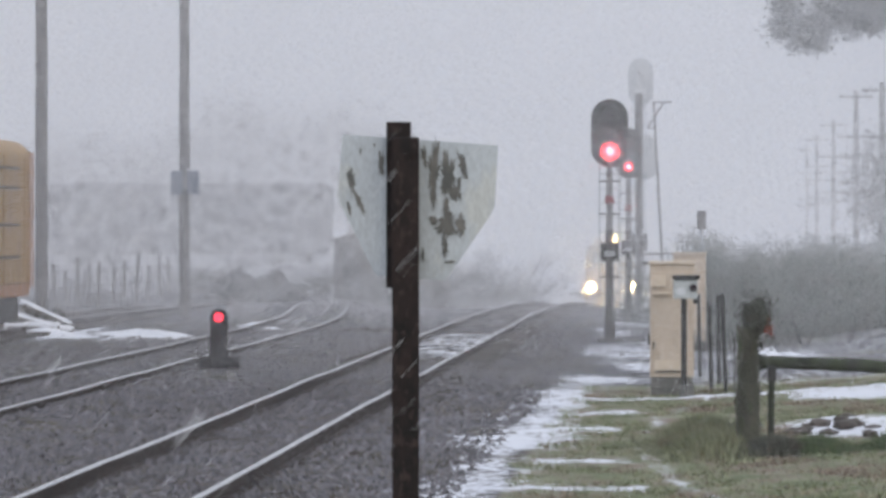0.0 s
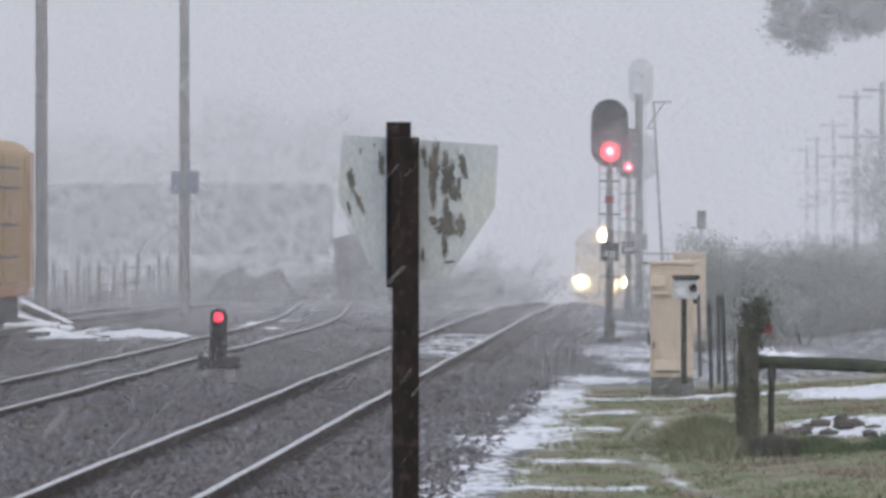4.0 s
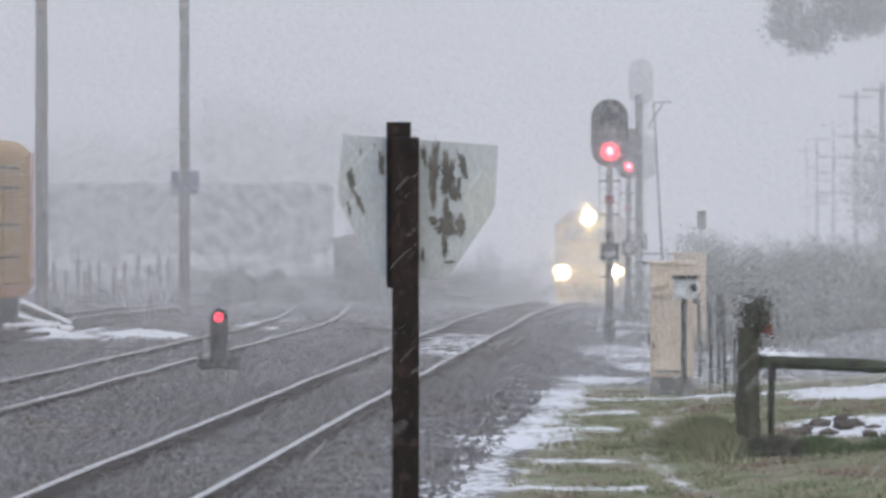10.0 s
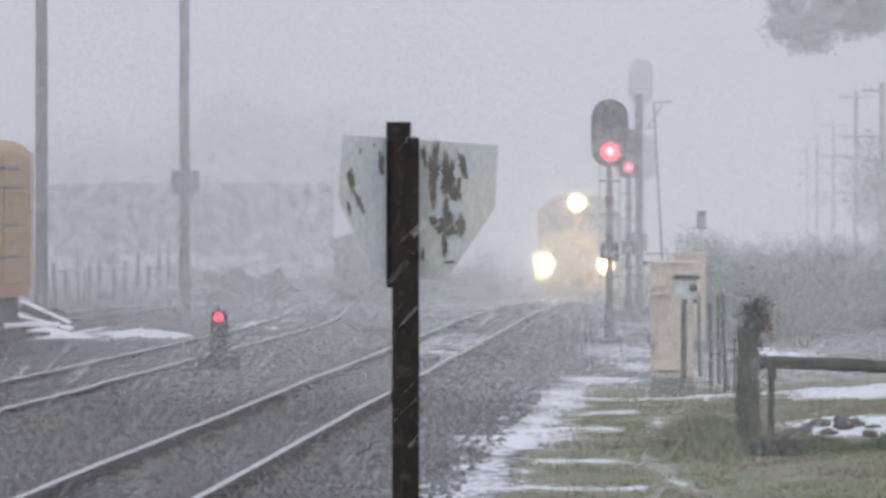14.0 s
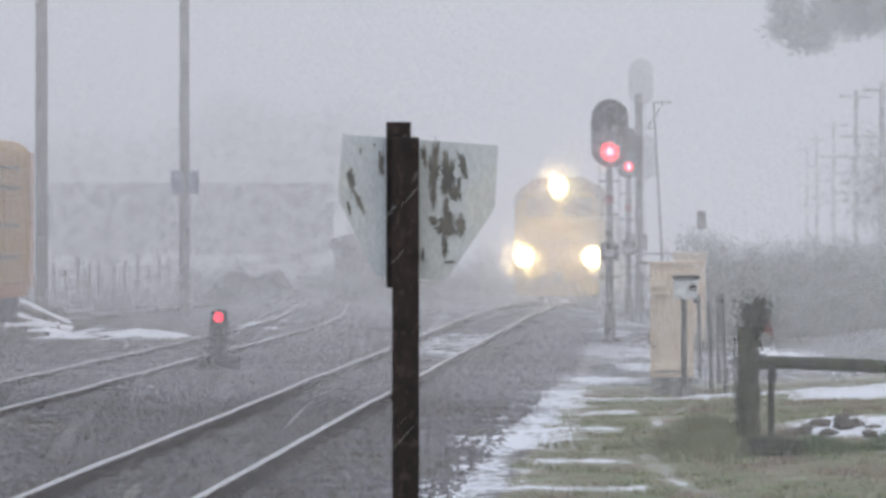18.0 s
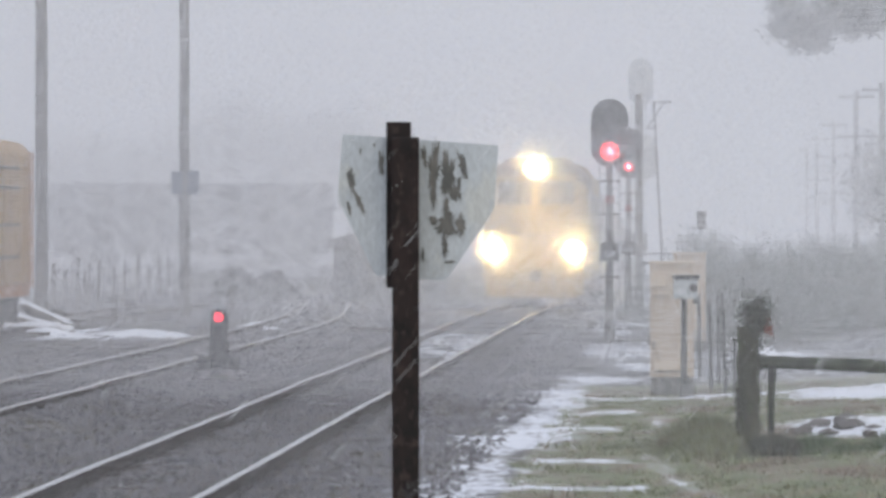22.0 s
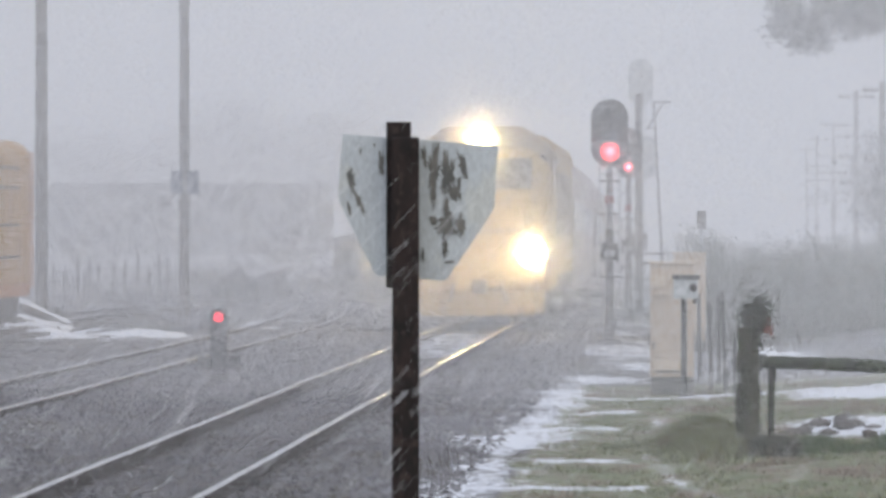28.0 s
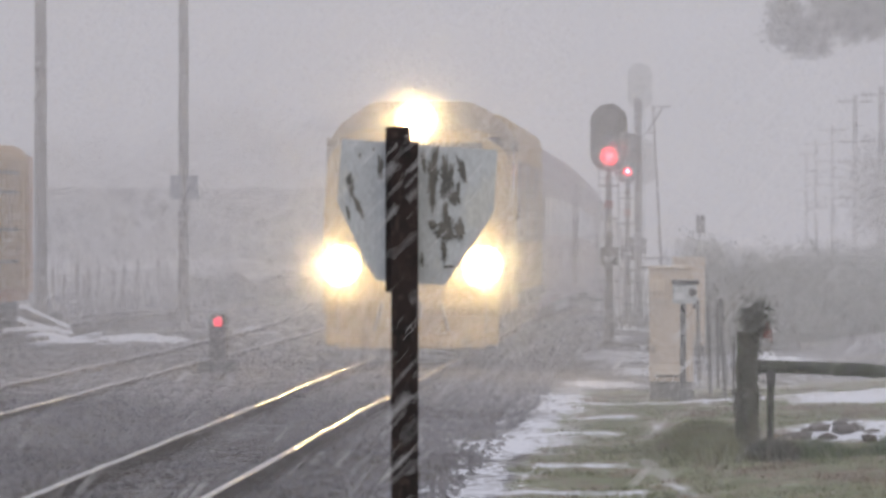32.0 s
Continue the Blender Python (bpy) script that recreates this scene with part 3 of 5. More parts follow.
# ---- relay cabinets and meter ----
def cabinet(x, y, w, d, h, label, base):
    t = thing("relay_cabinet", pose(x, y, ground_z(x, y), 0, 0, HEADING), label, "cabinet")
    b = B()
    box(b, (0, 0, base / 2 - 0.05), (w * 0.95, d * 0.95, base + 0.1), bevel=0.015)
    part("plinth", b, M["concrete"], t, "damp concrete plinth")
    b = B()
    box(b, (0, 0, base + (h - base) / 2), (w, d, h - base), bevel=0.012)
    part("body", b, M["beige"], t)
    b = B()
    box(b, (0, -0.02, h + 0.02), (w + 0.03, d + 0.05, 0.04), bevel=0.01)
    part("lid", b, M["beige_trim"], t)
    b = B()
    box(b, (0, -d / 2 - 0.012, base + (h - base) * 0.53), (w * 0.86, 0.022, (h - base) * 0.8), bevel=0.008)
    dr = part("door", b, M["beige"], t)
    b = B()
    box(b, (w * 0.3, -d / 2 - 0.035, base + (h - base) * 0.5), (0.03, 0.03, 0.16), bevel=0.006)
    part("handle", b, M["steel_dark"], dr)
    for z in (0.25, 0.8):
        b = B()
        tube(b, (-w * 0.42, -d / 2 - 0.03, base + (h - base) * z), (-w * 0.42, -d / 2 - 0.03, base + (h - base) * z + 0.1), 0.012, seg=6)
        part("hinge", b, M["steel_dark"], dr)
    b = B()
    box(b, (-w * 0.06, -d / 2 - 0.02, base + 0.16), (w * 0.7, 0.03, 0.14), bevel=0.008)
    part("lower_panel", b, M["beige_trim"], t)
    b = B()
    box(b, (-w * 0.06, -d / 2 - 0.026, base + 0.08), (w * 0.62, 0.012, 0.018))
    part("louvre", b, M["steel_dark"], t)
    return t


c = cabinet(3.24, 59.6, 0.62, 0.5, 1.84, "tall beige steel relay cabinet on a concrete plinth", 0.25)
b = B()
box(b, (-0.2, -0.29, 1.6), (0.22, 0.08, 0.16), bevel=0.01)
box(b, (-0.16, -0.3, 1.43), (0.24, 0.1, 0.03), bevel=0.008)
part("vent_hood", b, M["beige_trim"], c)
b = B()
tube(b, (-0.33, -0.2, 1.85), (-0.42, -0.2, 1.86), 0.014, seg=6)
part("bracket", b, M["steel_dark"], c)
b = B()
box(b, (-0.325, -0.05, 0.78), (0.03, 0.1, 0.16), bevel=0.006)
part("conduit_box", b, M["steel_dark"], c)
cabinet(4.68, 80.0, 0.62, 0.55, 1.84, "second beige cabinet standing behind the first", 0.2)


def meter_post():
    t = thing("meter_post", pose(3.37, 58.6, ground_z(3.37, 58.6)), "galvanised meter box on a steel post beside the cabinet", "meter box")
    b = B()
    tube(b, (-0.02, 0, -0.1), (-0.02, 0, 1.4), 0.042, seg=12)
    part("post", b, M["steel_dark"], t)
    b = B()
    box(b, (0, -0.02, 1.5), (0.33, 0.16, 0.27), bevel=0.015)
    m = part("meter_box", b, M["galv"], t, "pale dented meter box")
    b = B()
    box(b, (0.01, -0.03, 1.665), (0.37, 0.22, 0.06), bevel=0.01)
    part("hood", b, M["steel_dark"], m)
    b = B()
    tube(b, (0.1, -0.1, 1.52), (0.1, -0.14, 1.52), 0.055, seg=14)
    part("dial", b, M["dark_lens"], m)
    b = B()
    box(b, (-0.06, -0.105, 1.47), (0.12, 0.012, 0.1), bevel=0.004)
    part("cover", b, M["pale_back"], m)
    b = B()
    tube(b, (0.14, -0.02, 1.37), (0.14, -0.02, 1.3), 0.03, seg=8)
    part("gland", b, M["steel_dark"], m)
    b = B()
    box(b, (0.02, 0, 0.05), (0.2, 0.2, 0.26), bevel=0.02)
    part("footing", b, M["concrete"], t)


meter_post()


def aerial_post():
    t = thing("vent_post", pose(5.15, 84, ground_z(5.15, 84)), "thin grey post with a capped box behind the cabinets", "post")
    b = B()
    tube(b, (0, 0, 0), (0, 0, 2.35), 0.045, seg=8)
    part("post", b, M["pale_back"], t)
    b = B()
    box(b, (0, 0, 2.5), (0.17, 0.17, 0.36), bevel=0.012)
    part("cap", b, M["mast"], t)


aerial_post()


# ---- gate with its mossy post ----
def gate():
    gx, gy = 3.17, 43.8
    g = 0.0
    t = thing("gate_post", pose(gx, gy, g), "thick mossy timber gate post wound with dead creeper", "gate post")
    b = B()
    rings = []
    for i, z in enumerate(np.linspace(-0.15, 1.33, 14)):
        r = 0.128 - 0.012 * z + 0.01 * math.sin(i * 2.1)
        rings.append([(r * math.cos(a) * (1 + 0.07 * noise.noise((math.cos(a) * 2, math.sin(a) * 2, z * 1.5))), r * math.sin(a), z) for a in np.linspace(0, 2 * math.pi, 15)[:-1]])
    loft(b, rings)
    part("post", b, M["moss_wood"], t, smooth=True)
    b = B()
    for k in range(3):
        a = random.uniform(0, 6.28)
        p = Vector((0.13 * math.cos(a), -0.1, random.uniform(0.0, 0.4)))
        for s in range(9):
            q = p + Vector((random.uniform(-0.09, 0.09), random.uniform(-0.03, 0.03), random.uniform(0.08, 0.17)))
            q.x = max(-0.15, min(0.16, q.x))
            tube(b, p, q, 0.009, 0.007, seg=5, caps=False)
            p = q
    part("creeper", b, M["bark"], t)
    vs = []
    for k in range(4200):
        top = k % 3 > 0
        c = Vector((random.gauss(0.1 if top else 0.0, 0.075 if top else 0.09), random.gauss(-0.06, 0.07), random.gauss(1.44 if top else 0.85, 0.1 if top else 0.4)))
        if top and noise.noise(c * 9) < -0.12:
            continue
        for j in range(3):
            vs.append(c + Vector((random.uniform(-0.022, 0.022), random.uniform(-0.02, 0.02), random.uniform(-0.024, 0.024))))
    tagged(tri_mesh("creeper_foliage", vs, M["leaf_dark"], t), "dark dead creeper leaves", kind="stuff")
    vs = []
    for k in range(60):
        c = Vector((random.gauss(0.21, 0.035), random.gauss(-0.1, 0.04), random.gauss(1.33, 0.045)))
        for j in range(3):
            vs.append(c + Vector((random.uniform(-0.025, 0.025), random.uniform(-0.02, 0.02), random.uniform(-0.025, 0.025))))
    tagged(tri_mesh("berry_cluster", vs, M["blossom"], t), "cluster of faded red berries", kind="stuff")
    r = thing("gate", pose(gx, gy, g), "low gate with one mossy timber top rail", "gate")
    b = B()
    n = 24
    rings = []
    for i in range(n + 1):
        x = 0.1 + 3.2 * i / n
        rings.append([(x, 0.03 + 0.068 * math.cos(a), 0.972 - 0.04 * x + 0.012 * noise.noise((x * 2, 1, 1)) + 0.068 * math.sin(a) * (1 + 0.25 * noise.noise((x * 5, a, 4)))) for a in np.linspace(0, 2 * math.pi, 13)[:-1]])
    loft(b, rings)
    part("top_rail", b, M["moss_rail"], r, smooth=True)
    for x, h in ((0.235, 0.91), (3.2, 0.8)):
        b = B()
        tube(b, (x, -0.02, -0.05), (x + 0.01, 0.0, h), 0.032, 0.036, seg=8)
        st = part("stake", b, M["moss_rail"], r, "dark thin stake")
        b = B()
        box(b, (x + 0.01, -0.05, h - 0.06), (0.09, 0.06, 0.16), bevel=0.01)
        part("hinge", b, M["steel_dark"], st)


gate()


def wire_fence():
    b = B()
    tube(b, (0, 0, -0.2), (0, 0, 1.25), 0.024, 0.022, seg=6)
    box(b, (0, -0.02, 0.62), (0.05, 0.01, 1.2))
    stake = mesh_of("fence_stake", b, M["steel_dark"])
    t = thing("wire_fence", pose(0, 0, 0), "short run of dark metal fence stakes beside the cabinets", "fence")
    pts = [(3.88, 61.0, 1.28), (4.02, 60.0, 1.42), (4.12, 63, 1.35), (4.2, 58.5, 1.3), (4.02, 66, 1.3)]
    for x, y, h in pts:
        ob = new("stake", stake)
        ob.parent = t
        ob.matrix_basis = pose(x, y, ground_z(x, y), random.uniform(-2, 2), random.uniform(-2, 2), random.uniform(0, 60)) @ Matrix.Diagonal((1, 1, h / 1.25, 1))
    b = B()
    for z in (0.4, 0.75, 1.1):
        for p, q in zip(pts, pts[1:]):
            tube(b, (p[0], p[1], z + 0.03), (q[0], q[1], z), 0.004, seg=4)
    part("wire", b, M["steel_dark"], t)


wire_fence()


# ---- poles of the yard and the pole line ----
def yard_pole(x, y, r, h, label):
    t = thing("utility_pole", pose(x, y, ground_z(x, y)), label, "pole", group="tall yard poles")
    b = B()
    rings = []
    for z in np.linspace(-0.3, h, 26):
        k = r * (1.06 - 0.18 * z / h)
        rings.append([(k * math.cos(a) + 0.02 * noise.noise((z * 0.4, x, 1)), k * math.sin(a), z) for a in np.linspace(0, 2 * math.pi, 13)[:-1]])
    loft(b, rings)
    part("shaft", b, M["wood_pole"], t, smooth=True)
    return t


p = yard_pole(-6.87, 112, 0.137, 12, "grey wooden pole with a blue box halfway up")
for sx in (-0.2, 0.2):
    b = B()
    box(b, (0.02 + sx * 1.05, -0.05, 3.55), (0.31, 0.22, 0.62), bevel=0.02)
    part("box", b, M["blue_box"], p, "blue-grey box strapped to the pole")
for z in (3.25, 3.75):
    b = B()
    tube(b, (0, 0, z), (0, 0, z + 0.08), 0.16, seg=12)
    part("strap", b, M["steel_dark"], p)
p = yard_pole(-10.05, 105.5, 0.155, 12, "thick grey wooden pole beside the yellow railcar")
for z in (1.5, 2.6, 3.1, 5.6, 6.4):
    b = B()
    tube(b, (0, 0, z), (0, 0, z + 0.06), 0.165, seg=12)
    part("band", b, M["mast_dark"], p)

# telegraph poles: x, y and the height of the top arm
line_pts = [(19.27, 185, 8.33), (21.27, 217, 9.01), (25.48, 275, 8.94), (28.84, 325, 9.00), (32.12, 372, 9.06)]
b = B()
tube(b, (0, 0, -9), (0, 0, 0.35), 0.16, 0.12, seg=8)
pole_me = mesh_of("pole_shaft", b, M["wood_pole"])
b = B()
box(b, (0, -0.15, 0), (1.8, 0.1, 0.12))
arm_me = mesh_of("crossarm", b, M["wood_pole"])
b = B()
tube(b, (0, -0.15, 0.06), (0, -0.15, 0.22), 0.045, 0.03, seg=6)
ins_me = mesh_of("insulator", b, M["galv"])
for x, d, z in line_pts:
    t = thing("telegraph_pole", pose(x, d, z), "old telegraph pole with stacked crossarms", "pole", group="pole line along the railway")
    o = new("shaft", pole_me)
    o.parent = t
    for dz in (0.0, -2.05, -3.1, -4.4, -4.95):
        a = new("crossarm", arm_me)
        a.parent = t
        a.location = (0, 0, dz)
        for ix in (-0.82, -0.5, 0.5, 0.82):
            i = new("insulator", ins_me)
            i.parent = a
            i.location = (ix, 0, 0)


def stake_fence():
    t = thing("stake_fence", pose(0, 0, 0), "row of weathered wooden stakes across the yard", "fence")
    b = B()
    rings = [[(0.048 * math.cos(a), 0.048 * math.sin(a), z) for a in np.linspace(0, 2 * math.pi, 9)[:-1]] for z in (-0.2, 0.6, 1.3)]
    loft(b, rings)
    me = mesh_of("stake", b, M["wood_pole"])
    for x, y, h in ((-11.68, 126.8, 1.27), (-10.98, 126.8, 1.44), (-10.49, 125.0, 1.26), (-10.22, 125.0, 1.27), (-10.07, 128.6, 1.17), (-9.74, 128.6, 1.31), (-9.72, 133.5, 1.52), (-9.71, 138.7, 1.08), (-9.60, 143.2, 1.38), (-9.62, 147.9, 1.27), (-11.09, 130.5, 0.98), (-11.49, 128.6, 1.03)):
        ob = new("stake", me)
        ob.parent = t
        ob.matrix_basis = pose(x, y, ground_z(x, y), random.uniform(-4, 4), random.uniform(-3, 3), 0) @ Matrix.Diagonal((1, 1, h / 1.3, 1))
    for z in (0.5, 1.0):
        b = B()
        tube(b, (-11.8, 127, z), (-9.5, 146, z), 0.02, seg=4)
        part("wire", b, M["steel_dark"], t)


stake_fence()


def hut():
    x, y = -2.7, 150.0
    t = thing("equipment_hut", pose(x, y, ground_z(x, y), 0, 0, HEADING), "small dark equipment hut with a low pitched roof", "hut")
    b = B()
    box(b, (0, 0, 1.05), (2.2, 2.2, 2.3), bevel=0.03)
    w = part("wall", b, M["mast_dark"], t)
    b = B()
    prism(b, [(-1.25, 2.15), (1.25, 2.15), (1.25, 2.22), (0, 2.55), (-1.25, 2.22)], -1.25, 1.25)
    part("roof", b, M["wood_pole"], t)
    b = B()
    box(b, (-0.4, -1.11, 0.95), (0.85, 0.05, 1.9), bevel=0.01)
    part("door", b, M["steel_dark"], w)
    b = B()
    box(b, (0.5, -1.11, 1.4), (0.5, 0.05, 0.5), bevel=0.01)
    part("vent", b, M["steel_dark"], w)


hut()


# ---- rolling stock ----
def arch_ring(w, z0, z1, y, round_top=0.55, n=8):
    """Cross-section of a carriage: upright sides, rounded roof."""
    r = min(w, round_top)
    right = [(w, z0 + 0.05), (w, z1 - r * 0.8)]
    arc = [(w - r + r * math.cos(a), z1 - r * 0.8 + r * 0.8 * math.sin(a)) for a in np.linspace(0, math.pi / 2, n)[1:]]
    half = [(w - 0.06, z0)] + right + arc
    return [(x, y, z) for x, z in half] + [(-x, y, z) for x, z in half[::-1]]


def wheel_mesh(r):
    b = B()
    for sx in (-0.72, 0.72):
        tube(b, (sx - 0.065, 0, 0), (sx + 0.065, 0, 0), r, seg=20)
        tube(b, (sx - 0.02 - 0.06 * np.sign(sx), 0, 0), (sx + 0.02 - 0.06 * np.sign(sx), 0, 0), r + 0.025, seg=20)
    tube(b, (-0.72, 0, 0), (0.72, 0, 0), 0.08, seg=8)
    box(b, (-0.79, 0, r * 0.55), (0.012, 0.12, 0.2))
    box(b, (0.79, 0, r * 0.55), (0.012, 0.12, 0.2))
    return mesh_of("wheelset", b, M["car_dark"])


WHEEL = wheel_mesh(0.5)


def bogies(t, ys, wheel_r=0.5):
    sets = []
    for y in ys:
        b = B()
        for sx in (-1.0, 1.0):
            box(b, (sx, y, 0.62), (0.12, 3.2, 0.24), bevel=0.03)
            for k in (-1.3, 1.3):
                box(b, (sx, y + k, 0.5), (0.18, 0.34, 0.34), bevel=0.04)
        box(b, (0, y, 0.65), (2.0, 0.4, 0.25), bevel=0.03)
        part("bogie", b, M["car_dark"], t, "dark bogie frame")
        for k in (-1.3, 1.3):
            ob = new("wheelset", WHEEL)
            ob.parent = t
            ob.matrix_basis = pose(0, y + k, wheel_r)
            sets.append((ob, y + k))
    return sets


def lamp_unit(t, name, x, y, z, r, n, spread):
    """An oversize headlight: housing, glass, a glowing disc as painted bloom, and added halo snow."""
    b = B()
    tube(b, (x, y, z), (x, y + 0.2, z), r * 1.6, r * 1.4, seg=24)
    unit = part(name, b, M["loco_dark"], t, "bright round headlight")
    # glowing disc wider than the glass, painted bloom and no real lamp part
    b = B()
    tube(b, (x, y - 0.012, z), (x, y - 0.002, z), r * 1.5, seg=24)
    part("bloom_disc", b, M["lamp_bloom"], unit)
    b = B()
    rings = []
    for i in range(5):
        a = i / 4 * math.pi / 2
        rings.append([(x + r * math.cos(a) * math.cos(k) + 1e-5 * math.cos(k), y - 0.014 - 0.04 * math.sin(a), z + r * math.cos(a) * math.sin(k) + 1e-5 * math.sin(k)) for k in np.linspace(0, 2 * math.pi, 21)[:-1]])
    loft(b, rings)
    part("glass", b, M["lamp"], unit, "glaring warm-white glass")
    # two clouds of extra flakes imitate the glare halo of the lamp
    for m, reach, power, size in ((n, spread, 1.6, 0.0045), (n, spread * 2.6, 1.0, 0.0065)):
        c = RNG.normal(0, 1, (m, 3))
        c /= np.linalg.norm(c, axis=1)[:, None]
        c *= (reach * RNG.random(m) ** power + r * 0.9)[:, None]
        c[:, 1] = -np.abs(c[:, 1]) * 0.8 - 0.1
        c += (x, y, z)
        c = c[c[:, 2] > 0.05]
        v = (c[:, None, :] + RNG.normal(0, size, (len(c), 3, 3)) * (1, 0.4, 1)).reshape(-1, 3)
        tagged(tri_mesh("halo_snow", v, M["flake"], t), "fine snow added round the lamp to carry its halo", kind="stuff")


def locomotive():
    t = thing("locomotive", pose(line_x(80), 80, 0.2), "yellow streamlined passenger locomotive with three blazing headlights", "locomotive")
    st = [(0.0, 1.42, 1.22, 0.25), (0.05, 1.48, 1.5, 0.3), (0.22, 1.52, 1.95, 0.4), (0.5, 1.54, 2.4, 0.5), (0.85, 1.555, 2.9, 0.6), (1.2, 1.56, 3.4, 0.7), (1.5, 1.56, 3.85, 0.85), (1.75, 1.56, 4.15, 0.95), (2.1, 1.56, 4.32, 1.0), (3.0, 1.56, 4.36, 1.0), (5.2, 1.56, 4.36, 1.0)]
    b = B()
    loft(b, [arch_ring(w, 0.75, z1, y, rt) for y, w, z1, rt in st], cap1=True)
    part("cab", b, M["loco_yellow"], t, "yellow sloped nose and cab", smooth=True)
    b = B()
    loft(b, [arch_ring(1.54, 0.95, 4.28, y, 0.5) for y in (5.2, 17.9)])
    body = part("hood", b, M["loco_yellow"], t, "yellow engine body")
    for k in range(9):
        for sx in (-1, 1):
            b = B()
            box(b, (sx * 1.545, 6.0 + k * 1.32, 2.7), (0.03, 1.1, 1.5), bevel=0.01)
            part("side_panel", b, M["loco_brown"] if k % 3 else M["loco_dark"], body)
    b = B()
    loft(b, [arch_ring(w, 4.0, z, y, 0.45) for y, w, z in ((2.3, 0.95, 4.36), (2.6, 1.15, 4.42), (5.2, 1.15, 4.44), (17.6, 1.12, 4.4))])
    part("roof", b, M["loco_brown"], t, "brown-grey weathered roof")
    b = B()
    loft(b, [arch_ring(w, 3.72, z1, y, rt) for y, w, z1, rt in ((1.52, 1.3, 3.9, 0.84), (1.62, 1.565, 4.03, 0.9), (1.76, 1.57, 4.175, 0.95), (2.1, 1.572, 4.335, 1.0), (3.0, 1.572, 4.375, 1.0), (5.21, 1.572, 4.375, 1.0))])
    part("brow", b, M["loco_brown"], t, "weathered brown top of the cab", smooth=True)
    for k in range(5):
        b = B()
        tube(b, (0, 6.6 + k * 2.3, 4.36), (0, 6.6 + k * 2.3, 4.5), 0.55, 0.5, seg=18)
        part("roof_fan", b, M["loco_dark"], t)
    # pilot and coupler
    b = B()
    box(b, (0, 0.12, 0.58), (2.9, 0.2, 0.66), bevel=0.05)
    box(b, (0, 0.05, 0.3), (2.5, 0.22, 0.2), bevel=0.05)
    part("pilot", b, M["loco_yellow"], t, "yellow pilot plate")
    b = B()
    box(b, (0, -0.28, 0.86), (0.26, 0.6, 0.28), bevel=0.05)
    box(b, (0.05, -0.6, 0.86), (0.34, 0.22, 0.32), bevel=0.07)
    part("coupler", b, M["loco_dark"], t, "dark knuckle coupler")
    for sx in (-1, 1):
        b = B()
        tube(b, (sx * 0.5, -0.02, 0.95), (sx * 0.62, -0.2, 0.5), 0.03, seg=6)
        part("brake_hose", b, M["loco_dark"], t)
        b = B()
        tube(b, (sx * 1.25, -0.05, 0.45), (sx * 1.25, -0.05, 1.2), 0.018, seg=6)
        part("grab_iron", b, M["loco_brown"], t)
        for z in (0.45, 0.72):
            b = B()
            box(b, (sx * 1.35, 0.3, z), (0.3, 0.35, 0.05), bevel=0.006)
            part("step", b, M["loco_dark"], t)
    # windscreen halves lie on the slope between 0.85 and 1.5 m back
    tilt = math.degrees(math.atan2(0.65, 0.95))
    for sx in (-1, 1):
        b = B()
        box(b, (sx * 0.62, 1.12, 3.33), (1.02, 0.05, 0.82), rot=(-tilt, 0, sx * 3), bevel=0.02)
        part("windscreen", b, M["windscreen"], t, "dark windscreen pane")
        b = B()
        tube(b, (sx * 0.6, 0.78, 2.98), (sx * 0.35, 1.1, 3.45), 0.012, seg=5)
        part("wiper", b, M["loco_dark"], t)
        b = B()
        box(b, (sx * 1.55, 3.3, 3.25), (0.03, 1.1, 0.7), bevel=0.01)
        part("cab_window", b, M["windscreen"], t)
        b = B()
        box(b, (sx * 1.555, 4.5, 2.3), (0.025, 0.75, 2.0), bevel=0.01)
        dr = part("cab_door", b, M["loco_yellow"], t)
        b = B()
        box(b, (sx * 1.575, 4.25, 2.2), (0.02, 0.04, 0.5))
        part("handrail", b, M["loco_dark"], dr)
        b = B()
        box(b, (sx * 1.53, 11.5, 0.9), (0.05, 12.0, 0.3))
        part("side_sill", b, M["loco_dark"], t)
    b = B()
    box(b, (0, 0.3, 2.05), (2.3, 0.1, 0.12), rot=(-35, 0, 0), bevel=0.02)
    part("nose_stripe", b, M["loco_brown"], t)
    b = B()
    box(b, (0, 8.9, 0.6), (2.3, 4.2, 0.75), bevel=0.12)
    part("fuel_tank", b, M["loco_dark"], t)
    b = B()
    box(b, (0, 1.72, 4.06), (0.8, 0.5, 0.46), bevel=0.08)
    part("headlight_housing", b, M["loco_yellow"], t)
    b = B()
    for sx in (-0.25, 0.0, 0.25):
        tube(b, (sx, 4.6, 4.42), (sx, 5.0 + abs(sx), 4.42), 0.06, 0.04, seg=8)
    box(b, (0, 4.85, 4.37), (0.7, 0.12, 0.1))
    part("horn", b, M["loco_dark"], t)
    sets = bogies(t, (3.2, 14.6))
    n = 26000
    c = RNG.normal(0, 1, (n, 3)) * (2.0, 1.6, 1.7) + (0, -3.2, 2.2)
    c = c[(c[:, 1] < -0.6) & (c[:, 2] > 0.1)]
    v = (c[:, None, :] + RNG.normal(0, 0.0095, (len(c), 3, 3))).reshape(-1, 3)
    tagged(tri_mesh("snow_dust", v, M["flake"], t), "fine snow dust driven up before the nose", kind="stuff")
    # lamps drawn larger than real so that their glare looks wide
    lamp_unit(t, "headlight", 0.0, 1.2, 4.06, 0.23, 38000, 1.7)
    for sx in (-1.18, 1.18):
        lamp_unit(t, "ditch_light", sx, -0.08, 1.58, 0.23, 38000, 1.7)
    return t, sets


LOCO, LOCO_WHEELS = locomotive()


